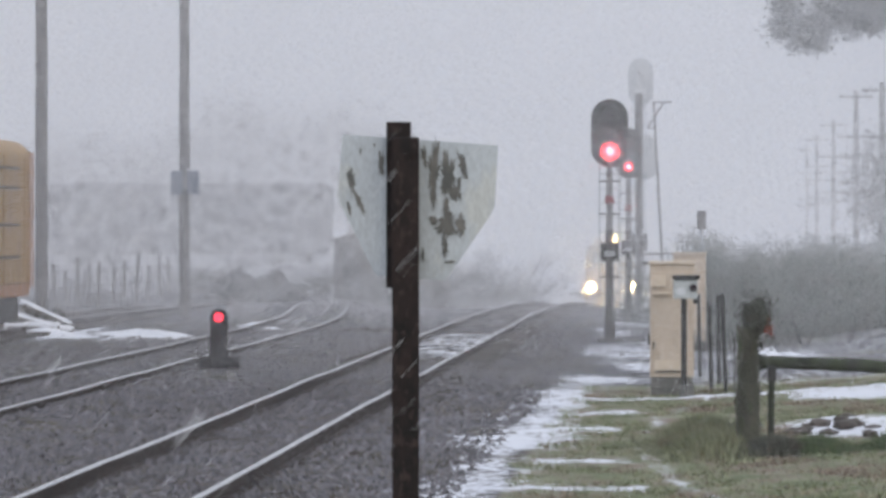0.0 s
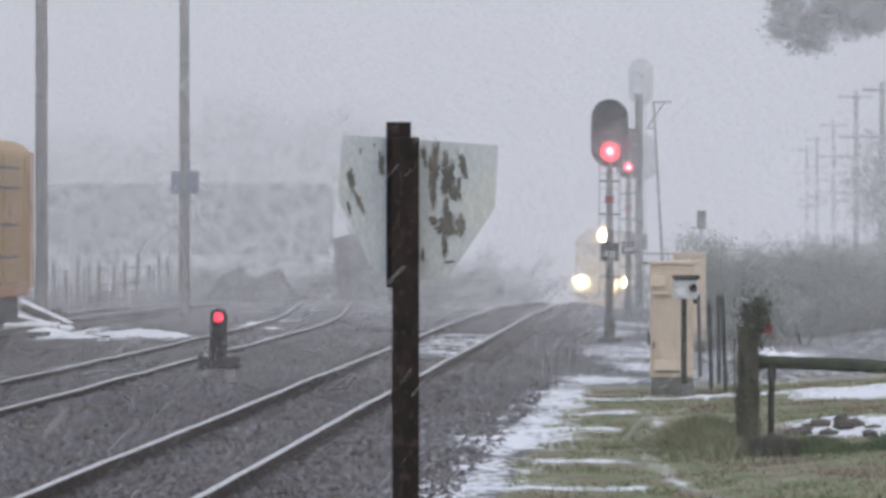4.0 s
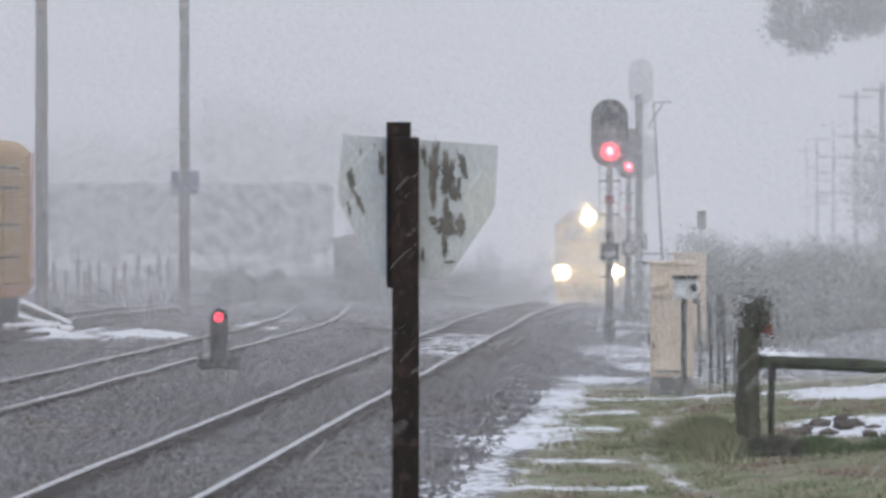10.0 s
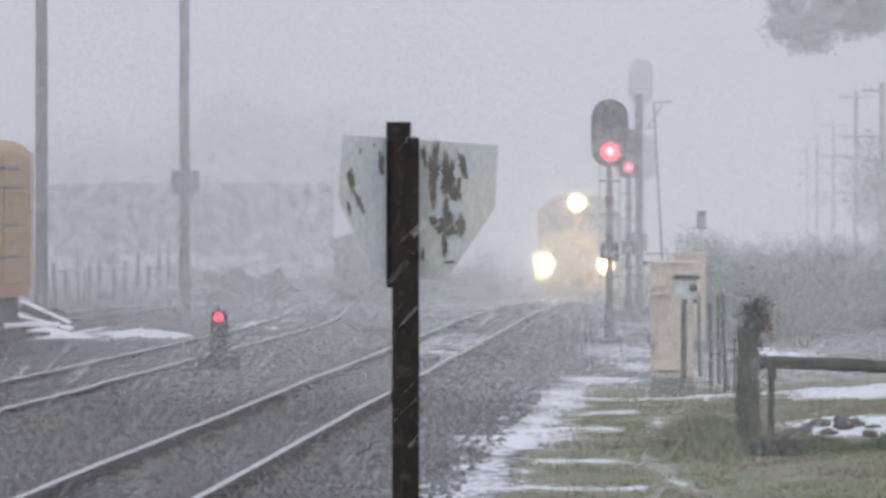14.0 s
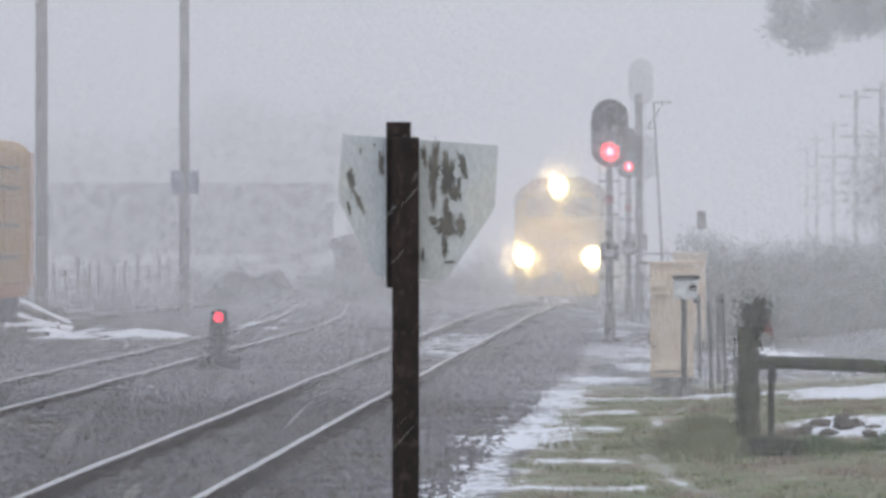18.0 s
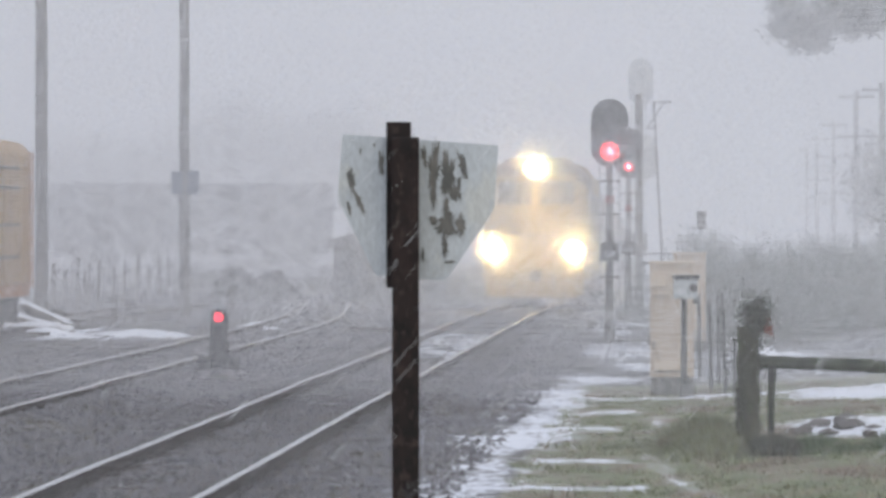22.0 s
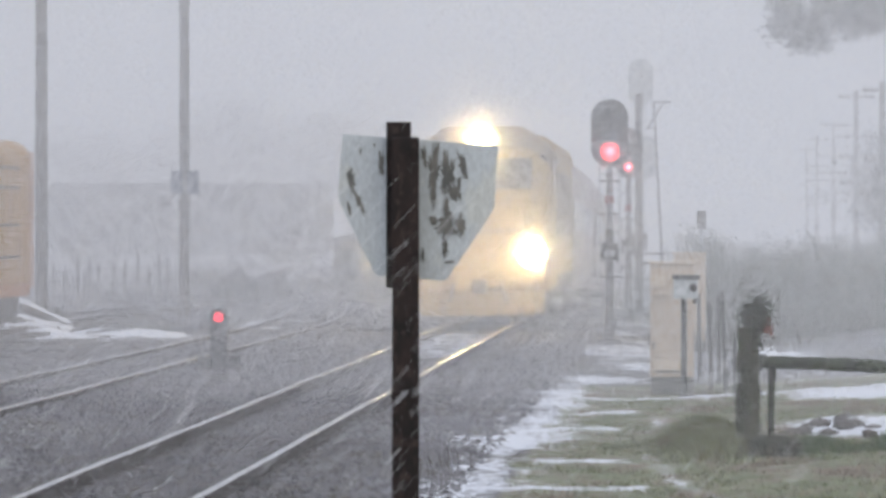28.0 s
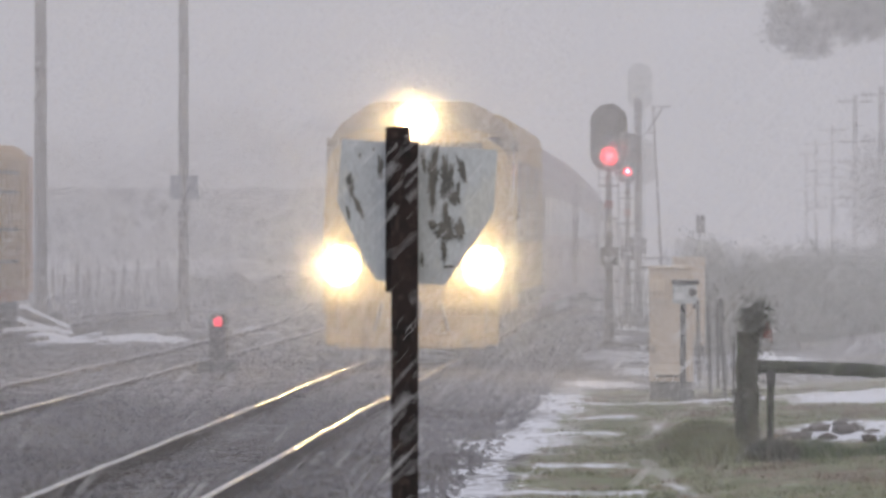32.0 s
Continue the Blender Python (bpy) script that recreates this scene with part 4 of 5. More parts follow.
def coach():
    t = thing("passenger_coach", pose(0, 300, 0), "silver-grey passenger coach coupled in the train", "railway coach", group="coaches of the train")
    L = 25.4
    b = B()
    loft(b, [arch_ring(1.50, 0.5, 4.15, y, 0.6) for y in (0.25, L - 0.25)])
    body = part("body", b, M["coach"], t)
    b = B()
    loft(b, [arch_ring(1.1, 4.05, 4.24, y, 0.4) for y in (0.4, L - 0.4)])
    part("roof", b, M["coach_roof"], t)
    b = B()
    box(b, (0, 0.1, 2.3), (1.2, 0.3, 2.6), bevel=0.05)
    part("gangway", b, M["loco_dark"], t)
    for k in range(9):
        for sx in (-1, 1):
            b = B()
            box(b, (sx * 1.5, 3.3 + k * 2.35, 2.5), (0.03, 1.5, 0.85), bevel=0.012)
            part("window", b, M["windscreen"], body)
    for k in (1.2, L - 1.2):
        for sx in (-1, 1):
            b = B()
            box(b, (sx * 1.505, k, 1.95), (0.025, 0.8, 2.2), bevel=0.012)
            part("door", b, M["coach_roof"], body)
    b = B()
    box(b, (0, L / 2, 0.6), (2.2, 9, 0.5), bevel=0.05)
    part("underframe", b, M["loco_dark"], t)
    bogies(t, (3.4, L - 3.4))
    return t


COACHES = [coach()]
for k in range(4):
    COACHES.append(copy_thing(COACHES[0], pose(0, 330 + 26 * k, 0)))


def yellow_railcar():
    x, y = line_x(88) - 10.6, 88.0
    t = thing("freight_car", pose(x, y, 0.2, 0, 0, HEADING) , "yellow parked freight car with rounded roof and ribbed side", "railway wagon")
    L = 15.5                                   # it reaches from its far end towards the eye
    b = B()
    loft(b, [arch_ring(1.5, 0.98, 3.95, yy, 0.5) for yy in (-L, -0.12)])
    loft(b, [arch_ring(w, 1.0, z, yy, 0.5) for yy, w, z in ((-0.12, 1.42, 3.9), (0.0, 1.3, 3.82))])
    body = part("body", b, M["car_yellow"], t, "weathered yellow body")
    b = B()
    box(b, (0, -L / 2, 0.86), (2.9, L, 0.26), bevel=0.03)
    part("sill", b, M["car_orange"], t, "orange-brown sill")
    b = B()
    box(b, (0, -L / 2, 0.5), (2.5, L * 0.97, 0.62), bevel=0.05)
    part("underframe", b, M["car_dark"], t, "dark underframe and brake gear")
    for k in range(6):
        b = B()
        box(b, (1.51, -1.0 - k * 2.6, 2.3), (0.04, 0.09, 2.6), bevel=0.015)
        part("rib", b, M["car_yellow"], body)
    # dark strips put where door hardware would cast its shadows
    for z in (1.55, 2.2, 2.95, 3.35):
        b = B()
        box(b, (1.53, -3.2, z), (0.06, 2.6, 0.05), bevel=0.01)
        part("bar_shadow", b, M["car_dark"], body, "dark strip for the shadow of door hardware")
    b = B()
    for sx in (1.53,):
        for yy in (-0.25, -0.65):
            tube(b, (sx + 0.03, yy, 0.9), (sx + 0.03, yy, 3.7), 0.018, seg=6)
        for z in np.arange(1.0, 3.7, 0.38):
            tube(b, (sx + 0.03, -0.25, z), (sx + 0.03, -0.65, z), 0.014, seg=6)
    part("ladder", b, M["car_orange"], t)
    b = B()
    box(b, (0, 0.35, 0.72), (0.25, 0.7, 0.25), bevel=0.05)
    part("coupler", b, M["car_dark"], t)
    bogies(t, (-2.6, -L + 2.6))


yellow_railcar()


def far_freight():
    """Two freight cars far off across the yard."""
    d, L = 228.0, 15.3
    for k in range(2):
        t = thing("freight_car", pose(-5.95 - L / 2 - k * (L + 1.2), d + k, 0.2), "grey freight car standing far off in the snow", "railway wagon", group="freight cars across the yard")
        b = B()
        box(b, (0, 0, 2.65), (L, 2.9, 3.5), bevel=0.12)
        part("body", b, M["freight"], t)
        b = B()
        box(b, (0, 0, 4.42), (L - 0.4, 2.4, 0.12), bevel=0.04)
        part("roof", b, M["coach_roof"], t)
        for j in range(9):
            b = B()
            box(b, (-L / 2 + 0.6 + j * (L - 1.2) / 8, -1.48, 2.65), (0.1, 0.08, 3.2))
            part("rib", b, M["freight"], t)
        b = B()
        box(b, (0, -1.5, 2.6), (2.6, 0.06, 3.1), bevel=0.02)
        part("door", b, M["freight"], t)
        b = B()
        box(b, (0, 0, 0.8), (L - 0.5, 2.3, 0.3), bevel=0.04)
        part("sill", b, M["car_dark"], t)
        for sx in (-5.2, 5.2):
            b = B()
            box(b, (sx, 0, 0.45), (2.6, 2.2, 0.5), bevel=0.1)
            for wx in (-0.9, 0.9):
                tube(b, (sx + wx, -0.8, 0.42), (sx + wx, 0.8, 0.42), 0.42, seg=14)
            part("bogie", b, M["car_dark"], t)


far_freight()


# ---- plants ----
def leaf_cloud(n, centre, radius, size, flat=1.0):
    c = RNG.normal(0, 1, (n, 3))
    c /= np.linalg.norm(c, axis=1)[:, None]
    c *= (RNG.random(n) ** 0.4)[:, None] * np.array(radius)
    c += centre
    return (c[:, None, :] + RNG.normal(0, size, (n, 3, 3))).reshape(-1, 3)


def bush_meshes(seed, h, w, leafy):
    rs = np.random.default_rng(seed)
    b = B()
    leaves = []
    for k in range(26):
        p = Vector((rs.normal(0, w * 0.25), rs.normal(0, w * 0.2), -0.1))
        d = Vector((rs.normal(0, 0.33), rs.normal(0, 0.25), 1)).normalized()
        ln = h * (rs.uniform(0.5, 1.0) if k % 5 else rs.uniform(1.05, 1.35))
        r = 0.022
        for s in range(6):
            q = p + d * ln / 6
            tube(b, p, q, r, r * 0.8, seg=4, caps=False)
            if s > 0:
                for j in range(2):
                    e = Vector((rs.normal(0, 0.5), rs.normal(0, 0.4), rs.uniform(0.3, 1))).normalized() * ln * 0.2
                    tube(b, q, q + e, r * 0.5, r * 0.25, seg=3, caps=False)
                    for m in range(int(24 * leafy)):
                        c = q + e * rs.uniform(0.1, 1.1) + Vector(rs.normal(0, 0.1 * w / 1.5, 3))
                        for i in range(3):
                            leaves.append(c + Vector((rs.normal(0, 0.008), rs.normal(0, 0.008), rs.normal(0, 0.024))))
            r *= 0.8
            d = (d + Vector((rs.normal(0, 0.16), rs.normal(0, 0.1), 0.02))).normalized()
            p = q
    st = mesh_of("branchwork", b, M["twig"])
    return st, leaves


def bush(x, y, h, w, seed, leafy, label, leaf="leaf", cache={}):
    key = (seed, leaf)
    t = thing("bush", pose(x, y, ground_z(x, y), 0, 0, (seed * 67 + x * 40) % 360), label, "bush", group="brush beside the line")
    if key not in cache:
        st, lv = bush_meshes(seed, 2.0, 1.6, leafy)
        tmp = tri_mesh("foliage", np.array(lv), M[leaf])
        cache[key] = (st, tmp.data)
        bpy.data.objects.remove(tmp)
    for nm, me in zip(("branchwork", "foliage"), cache[key]):
        ob = new(nm, me)
        ob.parent = t
        ob.scale = (w / 1.6, w / 1.6, h / 2.0)
        tagged(ob, kind="stuff")


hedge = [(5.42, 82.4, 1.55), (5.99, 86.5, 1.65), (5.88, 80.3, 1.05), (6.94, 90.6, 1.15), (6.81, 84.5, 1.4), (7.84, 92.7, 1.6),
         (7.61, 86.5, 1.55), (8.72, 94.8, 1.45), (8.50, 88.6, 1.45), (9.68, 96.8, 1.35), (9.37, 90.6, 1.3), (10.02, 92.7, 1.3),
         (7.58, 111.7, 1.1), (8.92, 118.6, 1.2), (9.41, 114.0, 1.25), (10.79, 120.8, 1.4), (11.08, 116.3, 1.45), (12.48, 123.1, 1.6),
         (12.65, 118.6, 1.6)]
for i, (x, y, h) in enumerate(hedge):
    bush(x, y, h, 1.9 + 0.3 * (i % 3), i % 5, 7.0, "tall dense brush of bare canes and pale leaves")
scrub = [(1.87, 172, 1.9, 2.6), (2.80, 180, 1.6, 2.4), (1.15, 168, 1.6, 2.4), (-1.35, 146, 1.3, 2.2), (-0.75, 148, 1.4, 2.0), (-8.53, 150, 0.9, 2.2), (-0.29, 152, 1.2, 2.2), (-1.76, 156, 1.1, 2.2),
         (-4.50, 150, 0.8, 2)]
for i, (x, y, h, w) in enumerate(scrub):
    bush(x, y, h, w, (i + 2) % 5, 3.0, "low dark brush on the snowy yard", "leaf_dark")


def conifer(x, y, h, label, low, reach):
    t = thing("pine_tree", pose(x, y, ground_z(x, y)), label, "tree")
    b = B()
    tube(b, (0, 0, -0.3), (0.1, 0, h * 0.5), 0.32, 0.2, seg=10)
    tube(b, (0.1, 0, h * 0.5), (0.15, 0, h), 0.2, 0.04, seg=8)
    part("trunk", b, M["bark"], t)
    b = B()
    lv = []
    rs = np.random.default_rng(int(x * 10) + 5)
    z = low
    while z < h:
        for k in range(13 if z < low + 2.5 else 7):
            a = rs.uniform(0, 6.28)
            ln = (0.35 + 0.65 * (h - z) / (h - low)) * reach * rs.uniform(0.8, 1.1)
            p = Vector((0.1, 0, z))
            d = Vector((math.cos(a), math.sin(a), 0.12))
            for s in range(6):
                q = p + d.normalized() * ln / 6
                tube(b, p, q, 0.06 * (1 - s / 7), 0.06 * (1 - (s + 1) / 7), seg=5, caps=False)
                d.z -= 0.09
                p = q
                if s >= 1:
                    m = 1100 if z < low + 2.5 else 60
                    c = np.array(q) + rs.normal(0, 0.14, 3) + rs.normal(0, 0.25, (m, 3)) * (1.1, 1, 0.85) + (0, 0, -0.12)
                    lv.append((c[:, None, :] + rs.normal(0, 0.045 if m > 500 else 0.12, (m, 3, 3))).reshape(-1, 3))
        z += 0.75
    tagged(part("branchwork", b, M["bark"], t), kind="stuff")
    tagged(tri_mesh("crown", np.concatenate(lv), M["needle"], t), kind="stuff")


conifer(20.6, 150, 24.0, "dark pine whose boughs hang over the brush", 10.5, 9.0)


def broadleaf(x, y, h, seed, leaf="twig", label="tall bare tree faint in the falling snow"):
    rs = np.random.default_rng(seed)
    t = thing("bare_tree", pose(x, y, ground_z(x, y)), label, "tree", group="trees behind the yard")
    b = B()
    tube(b, (0, 0, -0.3), (0, 0, h * 0.35), h * 0.03, h * 0.022, seg=8)
    part("trunk", b, M["bark"], t)
    b = B()
    lv = []
    for k in range(15):
        a, up = rs.uniform(0, 6.28), rs.uniform(0.4, 1.5)
        p = Vector((0, 0, h * rs.uniform(0.25, 0.4)))
        d = Vector((math.cos(a), math.sin(a), up)).normalized()
        ln = h * rs.uniform(0.4, 0.62)
        for s in range(5):
            q = p + d * ln / 5
            tube(b, p, q, h * 0.012 * (1 - s / 6), h * 0.012 * (1 - (s + 1) / 6), seg=4, caps=False)
            for m in range(180):
                c = q + Vector(rs.normal(0, h * 0.07, 3))
                for i in range(3):
                    lv.append(c + Vector(rs.normal(0, h * 0.007, 3)))
            d = (d + Vector(rs.normal(0, 0.2, 3))).normalized()
            p = q
    tagged(part("branchwork", b, M["bark"], t), kind="stuff")
    tagged(tri_mesh("crown", np.array(lv), M[leaf], t), kind="stuff")


for i, (x, y, h) in enumerate(((-36.1, 405, 12), (-34.4, 425, 13), (-30.8, 430, 13.5), (-25.6, 420, 13), (-21.1, 410, 16), (-19.0, 425, 17), (-15.4, 420, 16.5), (-12.2, 425, 15), (-9.0, 410, 16), (-6.9, 430, 12), (-41.9, 420, 13))):
    broadleaf(x, y, h, 40 + i)


for i, (x, y, h) in enumerate(((20.4, 178, 6.6), (21.6, 186, 7.6), (22.8, 195, 8.0))):
    broadleaf(x, y, h, 60 + i, "leaf_dark", "broad dense shrub among the telegraph poles")


def blades(name, x, y, h, w, lean, material, label, category):
    n = len(x)
    z = np.array([ground_z(p, q) + min(0.25, max(0.0, (p - line_x(q) - 4.5) * 0.06)) for p, q in zip(x, y)]) - 0.02
    a = RNG.random(n) * np.pi
    v = np.empty((n, 3, 3))
    v[:, 0] = np.stack([x - w * np.cos(a), y - w * np.sin(a), z], 1)
    v[:, 1] = np.stack([x + w * np.cos(a), y + w * np.sin(a), z], 1)
    v[:, 2] = np.stack([x + RNG.normal(0, 1, n) * lean, y + RNG.normal(0, 1, n) * lean, z + h], 1)
    tagged(tri_mesh(name, v.reshape(-1, 3), material), label, category, kind="stuff")


def grass():
    n = 110000
    y = 31 + 30 * RNG.random(n)
    x = OFFSET + SLOPE * y + 2.6 + 7 * RNG.random(n)
    bare = np.array([snow_weight(p, q) + 0.5 * noise.noise((p * 1.3, q * 0.7, 0)) + max(0.0, 0.5 - (p - line_x(q) - 2.6)) for p, q in zip(x, y)])
    keep = (bare < 0.2 + 0.25 * RNG.random(n)) & (x < 0.125 * y + 1)
    x, y = x[keep], y[keep]
    n = len(x)
    straw = np.array([noise.noise((p * 0.75, q * 0.22, 3)) + 0.5 * noise.noise((p * 2.5, q * 0.9, 9)) for p, q in zip(x, y)]) > 0.02 + 0.25 * RNG.random(n)
    for pick, mt, label in ((~straw, "grass", "short green winter grass"), (straw, "straw", "patches of dead straw-brown grass")):
        n = int(pick.sum())
        blades("grass", x[pick], y[pick], 0.018 + 0.035 * RNG.random(n), 0.005 + 0.007 * RNG.random(n), 0.035, M[mt], label, "grass")
    n = 22000
    x, y = RNG.normal(2.74, 0.3, n), RNG.normal(44.7, 0.9, n)
    top = 0.05 + 0.24 * RNG.random(n) * np.exp(-((x - 2.78) / 0.4) ** 2)
    blades("tall_grass", x, y, top, 0.004 + 0.006 * RNG.random(n), 0.09, M["rank_grass"], "rank tuft of grass round the gate post", "grass")
    n = 9000
    x, y = RNG.normal(3.36, 0.17, n), RNG.normal(42.9, 0.22, n)
    blades("dead_growth", x, y, 0.04 + 0.2 * RNG.random(n) * np.exp(-((x - 3.36) / 0.3) ** 2), 0.005 + 0.007 * RNG.random(n), 0.08, M["leaf_dark"], "dark dead growth heaped under the gate", "grass")
    n = 8000
    x, y = 3.6 + 1.7 * RNG.random(n), RNG.normal(43.0, 0.3, n)
    blades("tall_grass", x, y, 0.03 + 0.2 * RNG.random(n) * (0.55 + 0.45 * np.sin(x * 7)), 0.005 + 0.007 * RNG.random(n), 0.06, M["nettle"], "green low growth along the gate", "grass")

grass()


def weeds():
    """Dead stalks and tufts among the ballast."""
    k = 1500
    cy = 32 + 75 * RNG.random(k) ** 1.2
    cu = np.where(RNG.random(k) < 0.75, -9 + 8.1 * RNG.random(k), 0.9 + 1.5 * RNG.random(k))
    m = 14
    y = (cy[:, None] + RNG.normal(0, 0.12, (k, m))).ravel()
    x = OFFSET + SLOPE * y + (cu[:, None] + RNG.normal(0, 0.1, (k, m))).ravel()
    hh = np.repeat(0.025 + 0.09 * RNG.random(k) ** 2, m) * RNG.uniform(0.6, 1.2, k * m)
    blades("dead_weeds", x, y, hh, 0.007 + 0.012 * RNG.random(k * m), 0.05, M["weed"], "dead brown weeds among the ballast", "weeds")


weeds()


def stones():
    """Ballast stones along the near stretch of the lines."""
    n = 42000
    y = 31 + 64 * RNG.random(n) ** 1.4
    u = -7.5 + 10.1 * RNG.random(n)
    x = OFFSET + SLOPE * y + u
    s = 0.02 + 0.042 * RNG.random(n) ** 2.0
    base = np.array([(1, 0, 0), (0, 1, 0), (-1, 0, 0), (0, -1, 0), (0, 0, 0.8), (0, 0, -0.6)])
    tris = np.array([(0, 1, 4), (1, 2, 4), (2, 3, 4), (3, 0, 4)])
    p = base[None] * s[:, None, None] * (0.6 + 0.8 * RNG.random((n, 6, 1)))
    a = RNG.random(n) * 6.28
    ca, sa = np.cos(a)[:, None], np.sin(a)[:, None]
    px, py = p[:, :, 0] * ca - p[:, :, 1] * sa, p[:, :, 0] * sa + p[:, :, 1] * ca
    zz = np.array([ground_z(a_, b_) for a_, b_ in zip(x, y)]) - 0.004
    p = np.stack([px + x[:, None], py + y[:, None], p[:, :, 2] + zz[:, None]], 2)
    tagged(tri_mesh("ballast", p[:, tris].reshape(-1, 3), M["stone"]), "loose grey ballast stones round the tracks", "gravel", kind="stuff")


stones()


def mound(name, x, y, rx, ry, h, mt, label, category, seed, turn=0.0):
    b = B()
    rings = []
    n = 20
    for k in range(8):
        f = k / 7
        rings.append([(rx * (1 - f) * math.cos(a) * (1 + 0.25 * noise.noise((math.cos(a) * 2, math.sin(a) * 2, seed))) + 1e-4 * math.cos(a),
                       ry * (1 - f) * math.sin(a) * (1 + 0.25 * noise.noise((math.cos(a) * 2, math.sin(a) * 2, seed + 3))) + 1e-4 * math.sin(a),
                       -0.05 + h * math.sin(f * 1.57) * (1 + 0.35 * noise.noise((math.cos(a) * 3, f * 3, seed)))) for a in np.linspace(0, 2 * math.pi, n + 1)[:-1]])
    loft(b, rings)
    me = mesh_of(name, b, M[mt], True)
    ob = new(name, me)
    ob.matrix_world = pose(x, y, ground_z(x, y), 0, 0, turn)
    return tagged(ob, label, category)


def tie_snow():
    """Snow lying between the ties on one stretch of the main line."""
    v = []
    for k in range(30):
        y = 73.4 + 0.53 * k
        for j in range(5):
            x0 = line_x(y) + random.uniform(-0.6, 0.5)
            w, h = random.uniform(0.08, 0.26), random.uniform(0.04, 0.1)
            q = [(x0 - w, y - h), (x0 + w, y - h * 0.6), (x0 + w * 0.8, y + h), (x0 - w * 0.7, y + h * 0.8)]
            p = [Vector((a, c, 0.075 + random.uniform(0, 0.035))) for a, c in q]
            v += [p[0], p[1], p[2], p[0], p[2], p[3]]
    tagged(tri_mesh("tie_snow", np.array(v), M["snow"]), "thin snow lying between the ties", "snow", kind="stuff")


tie_snow()


def debris_pile():
    t = thing("debris_pile", pose(-8.75, 93, 0), "pile of dark broken timbers capped with snow", "debris")
    for x0, z0, x1, z1, r, yy in ((-0.55, 0.62, 0.5, 0.12, 0.11, 0.0), (-0.75, 0.36, 0.1, 0.1, 0.11, -0.4), (-0.35, 0.2, 0.6, 0.05, 0.08, -0.7), (-0.8, 0.1, 0.3, 0.1, 0.12, -0.9)):
        b = B()
        tube(b, (x0, yy, z0), (x1, yy + 0.5, z1), r, r * 0.85, seg=7)
        log = part("timber", b, M["tie"], t)
        b = B()
        n = 9
        rings = []
        for i in range(n):
            f = i / (n - 1)
            cx, cy, cz = x0 + (x1 - x0) * f, yy + 0.5 * f, z0 + (z1 - z0) * f + r * 0.8
            s = r * (0.85 + 0.6 * noise.noise((f * 5, x0 * 9, yy)))
            rings.append([(cx + 0.3 * s * math.cos(a), cy + s * 1.2 * math.cos(a), cz + s * 0.7 * math.sin(a)) for a in np.linspace(0, 6.283, 9)[:-1]])
        loft(b, rings)
        part("snow_cap", b, M["snow"], log, "ragged strip of snow", smooth=True)


debris_pile()


def timber(x0, y0, x1, y1, label):
    t = thing("timber_baulk", pose(x0, y0, 0), label, "timber")
    b = B()
    tube(b, (0, 0, 0.05), (x1 - x0, y1 - y0, 0.05 + dip(y1)), 0.07, seg=8)
    part("baulk", b, M["tie"], t)


timber(-3.7, 89.8, -1.2, 94.2, "long dark timber lying between the tracks")
timber(-4.9, 86.2, -3.5, 86.8, "short dark timber edged with snow between the tracks")
mound("snow_bank", -8.0, 90.5, 0.8, 1.2, 0.1, "snow", "low bank of old snow beside the siding", "snow bank", 6)
mound("snow_strip", -6.3, 90.5, 0.65, 3.5, 0.19, "snow", "long strip of snow beside the siding", "snow", 21, 27.0)
mound("snow_bank", -8.75, 92.4, 0.9, 0.9, 0.2, "snow", "bank of snow drifted over the broken timbers", "snow bank", 33)
mound("earth_bank", -6.8, 139.0, 1.2, 1.8, 1.02, "spoil", "long low bank of dark earth across the yard", "earth bank", 41)
mound("earth_bank", -5.65, 139.5, 1.25, 1.8, 0.98, "spoil", "low bank of dark earth beside a longer one", "earth bank", 47)
mound("snow_strip", -3.28, 85.8, 0.36, 0.8, 0.085, "snow", "thin strip of snow between the tracks", "snow", 23)
mound("snow_strip", -4.45, 98.8, 0.26, 0.9, 0.085, "snow", "thin strip of snow between the tracks", "snow", 25)
mound("snow_strip", -3.75, 92.5, 0.5, 0.7, 0.085, "snow", "thin strip of snow between the tracks", "snow", 27)


def rubble():
    t = thing("rubble_heap", pose(4.55, 47.6, ground_z(4.55, 47.6) + 0.02), "heap of dark broken rubble half covered with snow", "rubble")
    for k in range(30):
        b = B()
        bmesh.ops.create_icosphere(b, subdivisions=1, radius=1)
        s = random.uniform(0.035, 0.11)
        for v in b.verts:
            v.co = Vector((v.co.x * s * random.uniform(0.9, 1.6), v.co.y * s, v.co.z * s * random.uniform(0.5, 0.8)))
        px, py = random.gauss(0.05, 0.42), random.gauss(-0.3, 1.1)
        bmesh.ops.translate(b, verts=b.verts, vec=(px, py, 0.04 + 0.1 * math.exp(-(px / 0.3) ** 2)))
        part("rubble_piece", b, M["tie"], t)


rubble()
mound("snow_bank", 5.6, 72.5, 0.4, 0.8, 0.3, "snow", "low bank of snow before the brush", "snow bank", 12)
mound("snow_bank", 6.1, 73.5, 0.35, 0.8, 0.22, "snow", "low bank of snow before the brush", "snow bank", 15)


def old_tyre():
    t = thing("old_tyre", pose(-8.85, 96.5, 0.3), "old dark tyre lying against the snow bank", "tyre")
    b = B()
    rings = [[((0.12 + 0.09 * math.cos(q)) * math.cos(a), 0.1 * math.sin(q), (0.12 + 0.09 * math.cos(q)) * math.sin(a)) for q in np.linspace(0, 6.283, 9)[:-1]] for a in np.linspace(0, 6.283, 19)]
    loft(b, rings, False, False)
    part("tread", b, M["car_dark"], t, smooth=True)


old_tyre()


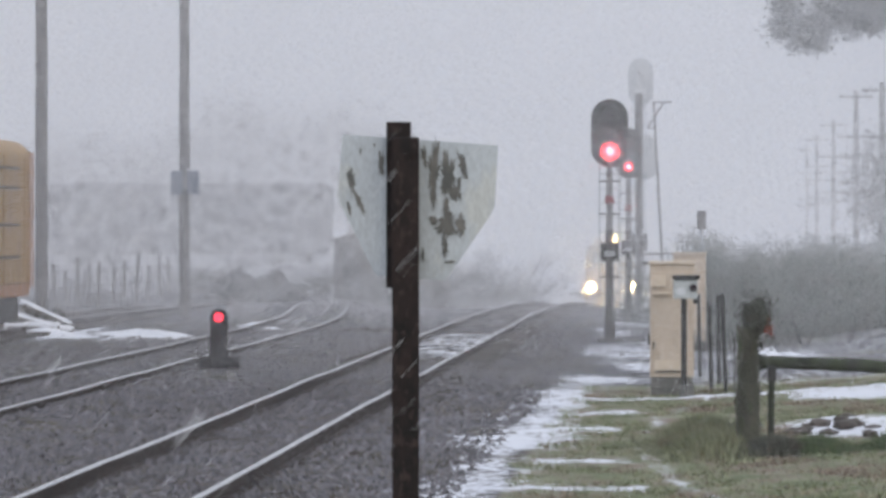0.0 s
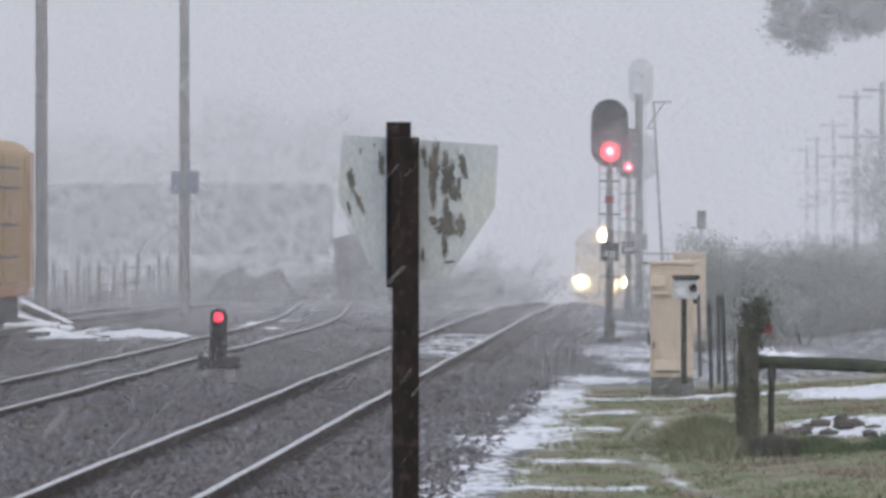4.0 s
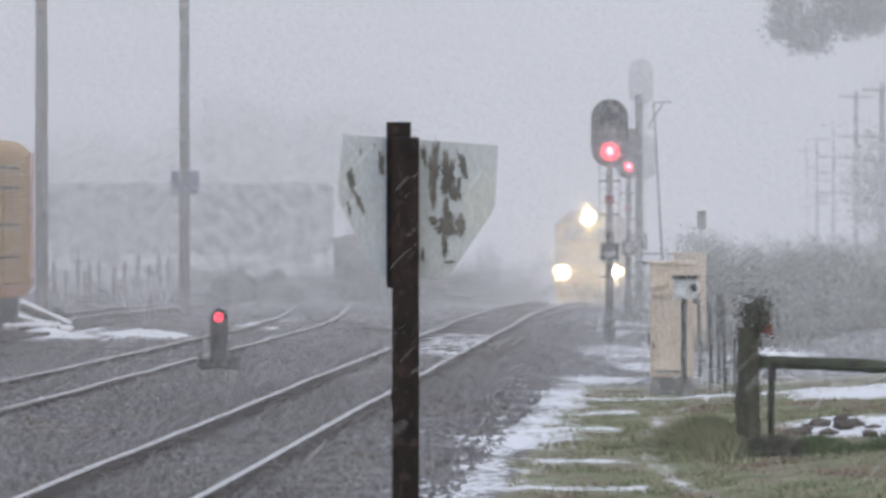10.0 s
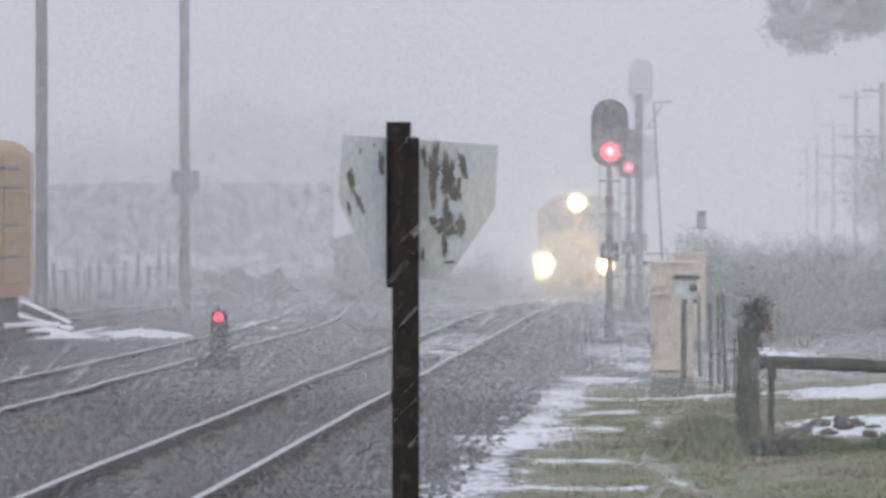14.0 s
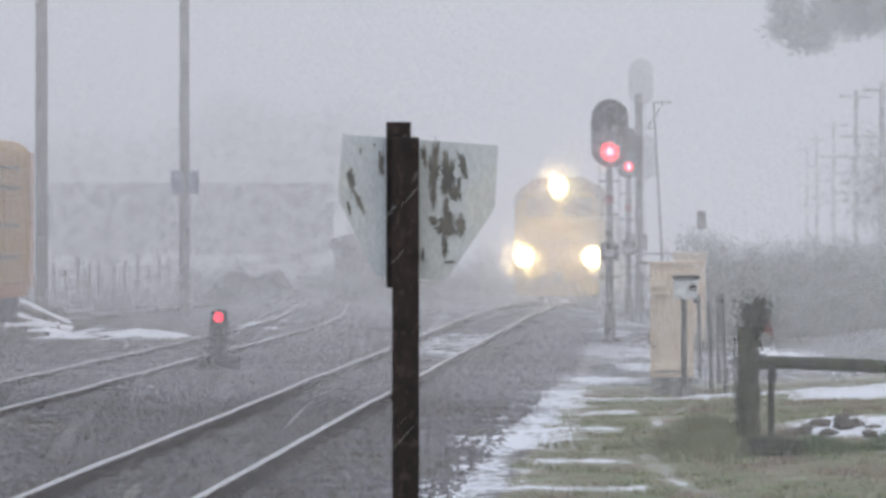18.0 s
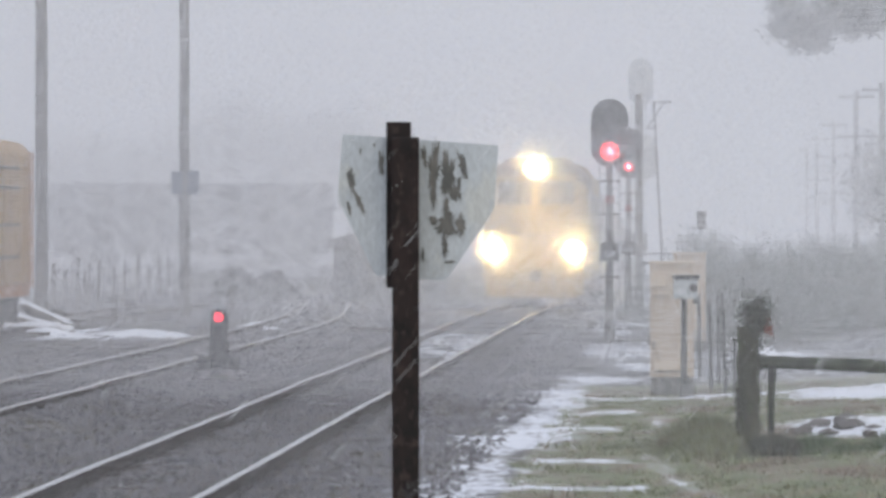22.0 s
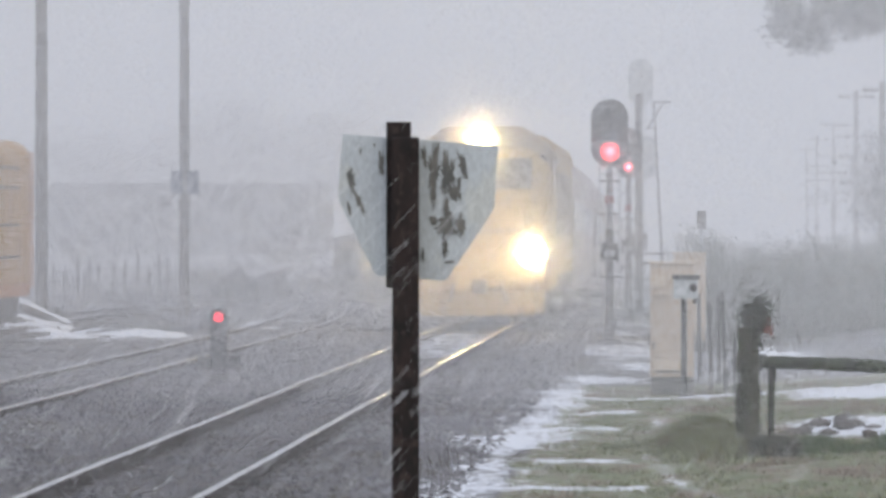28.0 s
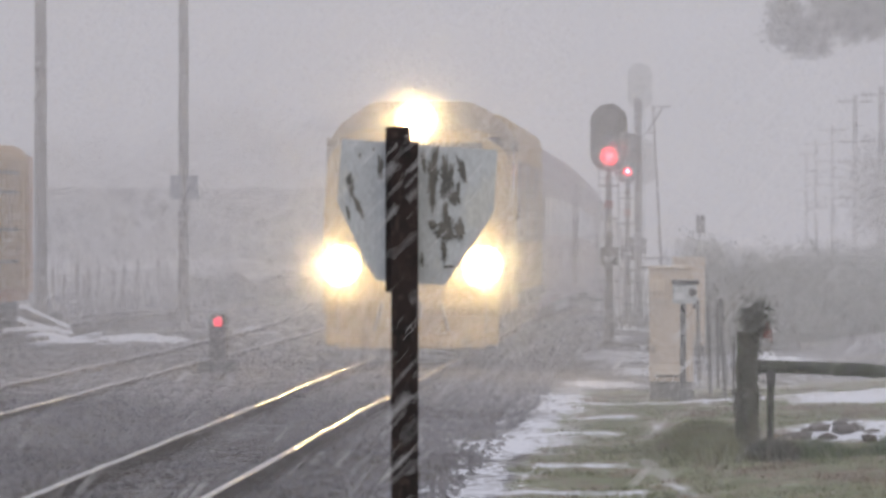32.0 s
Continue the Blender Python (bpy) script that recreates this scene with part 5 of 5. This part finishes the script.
# ---- falling snow ----
def snow_mesh(seed, cover, cells, wide, aspect=0.6, fade=None, deep=0.07):
    """A deep curtain of fine snow round unit distance: crystals spread evenly, each turned its own way."""
    rs = np.random.default_rng(seed)
    nx, nz = cells, int(cells * aspect)
    gx, gz = np.meshgrid(np.arange(nx), np.arange(nz))
    x = ((gx + 0.5 * (gz % 2) + rs.uniform(-0.13, 0.13, gx.shape)) / nx - 0.5).ravel()
    z = ((gz + rs.uniform(-0.13, 0.13, gz.shape)) / nx - 0.5 * aspect).ravel()
    n = len(x)
    size = np.sqrt(cover / (nx * nx) / 1.299) * rs.uniform(0.85, 1.15, n)
    if fade:
        size *= np.sqrt(np.clip((x - fade[0]) / (fade[1] - fade[0]), 0, 1))
        ok = size > 1e-7
        x, z, size = x[ok], z[ok], size[ok]
        n = len(x)
    a = rs.uniform(0, 6.28, n)
    far = 1 + rs.uniform(-deep, deep, n)
    v = np.empty((n, 3, 3))
    for i in range(3):
        q = a + i * 2.0944
        v[:, i] = np.stack([(x + size * np.cos(q)) * wide * far, far + size * rs.normal(0, 0.1, n), ((z + size * np.sin(q)) * wide - 0.0055) * far], 1)
    ob = tri_mesh("falling_snow", v.reshape(-1, 3), M["flake"])
    me = ob.data
    bpy.data.objects.remove(ob)
    return me


VIEW = 0.2312                       # breadth of a curtain for each metre of its distance
THIN, THICK, DENSE = snow_mesh(1, 0.10, 640, VIEW), snow_mesh(2, 0.285, 690, VIEW), snow_mesh(3, 0.42, 420, VIEW)
SNOW = []


def curtain(me, d, flip, turn, fall, label):
    ob = new("falling_snow", me)
    ob.scale = (d * flip, d, d)
    ob.location = EYE
    tagged(ob, label, "snowfall", kind="stuff")
    SNOW.append((ob, turn, fall))


VEIL = snow_mesh(4, 0.05, 720, VIEW, deep=0.1)
curtain(VEIL, 36, 1, 0.9, 0.002, "sparse fine snow in the air before the tracks")
for d, f, turn in ((62, 1, 0.0), (80, -1, 1.7), (95, 1, -2.6), (106, -1, -1.1), (118, 1, 2.5), (132, -1, -0.4)):
    curtain(THIN, d, f, turn, 0.004, "fine driving snow in the air over the tracks")
for d, f, turn in ((155, 1, 0.6), (198, -1, -1.9), (250, 1, 2.2)):
    curtain(THICK, d, f, turn, 0.006, "dense driving snow that hides the distance")
curtain(DENSE, 360, 1, 0.0, 0.01, "wall of driving snow before the horizon")
SQUALL = []
WIDE = VIEW * 1.45
FRONT = snow_mesh(5, 0.105, 1200, WIDE, 0.40, fade=(-0.5, -0.37), deep=0.03)
BAND = snow_mesh(6, 0.18, 1000, WIDE, 0.41, fade=(-0.5, -0.37), deep=0.05)
for me, d, flip, start, end in ((FRONT, 33, -1, 3.0, 18.0), (BAND, 57, 1, 3.5, 20.0), (FRONT, 46, 1, 16.0, 31.0)):
    ob = new("snow_squall", me)
    ob.scale = (d * flip, d, d)
    ob.location = (0, 0, EYE[2])
    tagged(ob, "thicker band of snow blowing in across the tracks", "snowfall", kind="stuff")
    SQUALL.append((ob, d * WIDE * flip, start, end))


WIND = np.array((-3.3, 0.0, -3.6))   # drift of the large flakes, metres a second


def near_flakes():
    """Single large flakes near the eye, driven aslant; they come thicker as the squall sets in."""
    n = 60000
    d = 8.5 + 10 * RNG.random(n)
    pick = RNG.random(n)
    when = np.where(pick < 0.2, -0.5 + 16 * RNG.random(n), np.where(pick < 0.5, 12 + 21 * RNG.random(n), 33 - 11 * RNG.random(n) ** 1.3))
    p = np.stack([(RNG.random(n) - 0.5) * 0.235 * d, d, EYE[2] - 0.0055 * d + (RNG.random(n) - 0.5) * 0.135 * d], 1) - when[:, None] * WIND
    s = 0.0045 + 0.0075 * RNG.random(n) ** 2
    v = (p[:, None, :] + RNG.normal(0, 1, (n, 3, 3)) * s[:, None, None]).reshape(-1, 3)
    return tagged(tri_mesh("falling_snow", v, M["flake"]), "single wet snowflakes driven aslant close by", "snowfall", kind="stuff")


NEAR = near_flakes()


# ---- what moves ----
def on_line(y, back=None):
    """Pose of a vehicle whose front stands at y on the line and whose rear is back metres behind."""
    z0, z1 = dip(y + 3), dip(y + back - 3)
    pitch = math.degrees(math.atan2(z1 - z0, back - 6))
    return pose(line_x(y), y, 0.2 + z0 - 3 * (z1 - z0) / (back - 6), pitch, 0, HEADING)


def front(t):
    return 243.4 - 5.4 * t


def motions():
    ts = [2.0 * k for k in range(17)]
    walk(LOCO, [(t, on_line(front(t), 17.9)) for t in ts])
    for k, c in enumerate(COACHES):
        walk(c, [(t, on_line(front(t) + 18.3 + 25.9 * k, 25.4)) for t in ts])
    spin = [0.125 * k for k in range(257)]
    for ob, y in LOCO_WHEELS:
        walk(ob, [(t, pose(0, y, 0.5, math.degrees(5.4 * t / 0.5))) for t in spin])
    for ob, turn, fall in SNOW:
        walk(ob, [(0, pose(*EYE, 0, turn, 0)), (32, pose(EYE[0], EYE[1], EYE[2] - fall * 32, 0, turn, 0))])
    for ob, s, start, end in SQUALL:
        walk(ob, [(0, pose(0.95 * s, 0, EYE[2])), (start, pose(0.88 * s, 0, EYE[2])), (end, pose(0.0, 0, EYE[2])), (32, pose(0.0, 0, EYE[2] - 0.01))])
    walk(NEAR, [(0, pose(0, 0, 0)), (32, pose(*(32 * WIND)))])


motions()
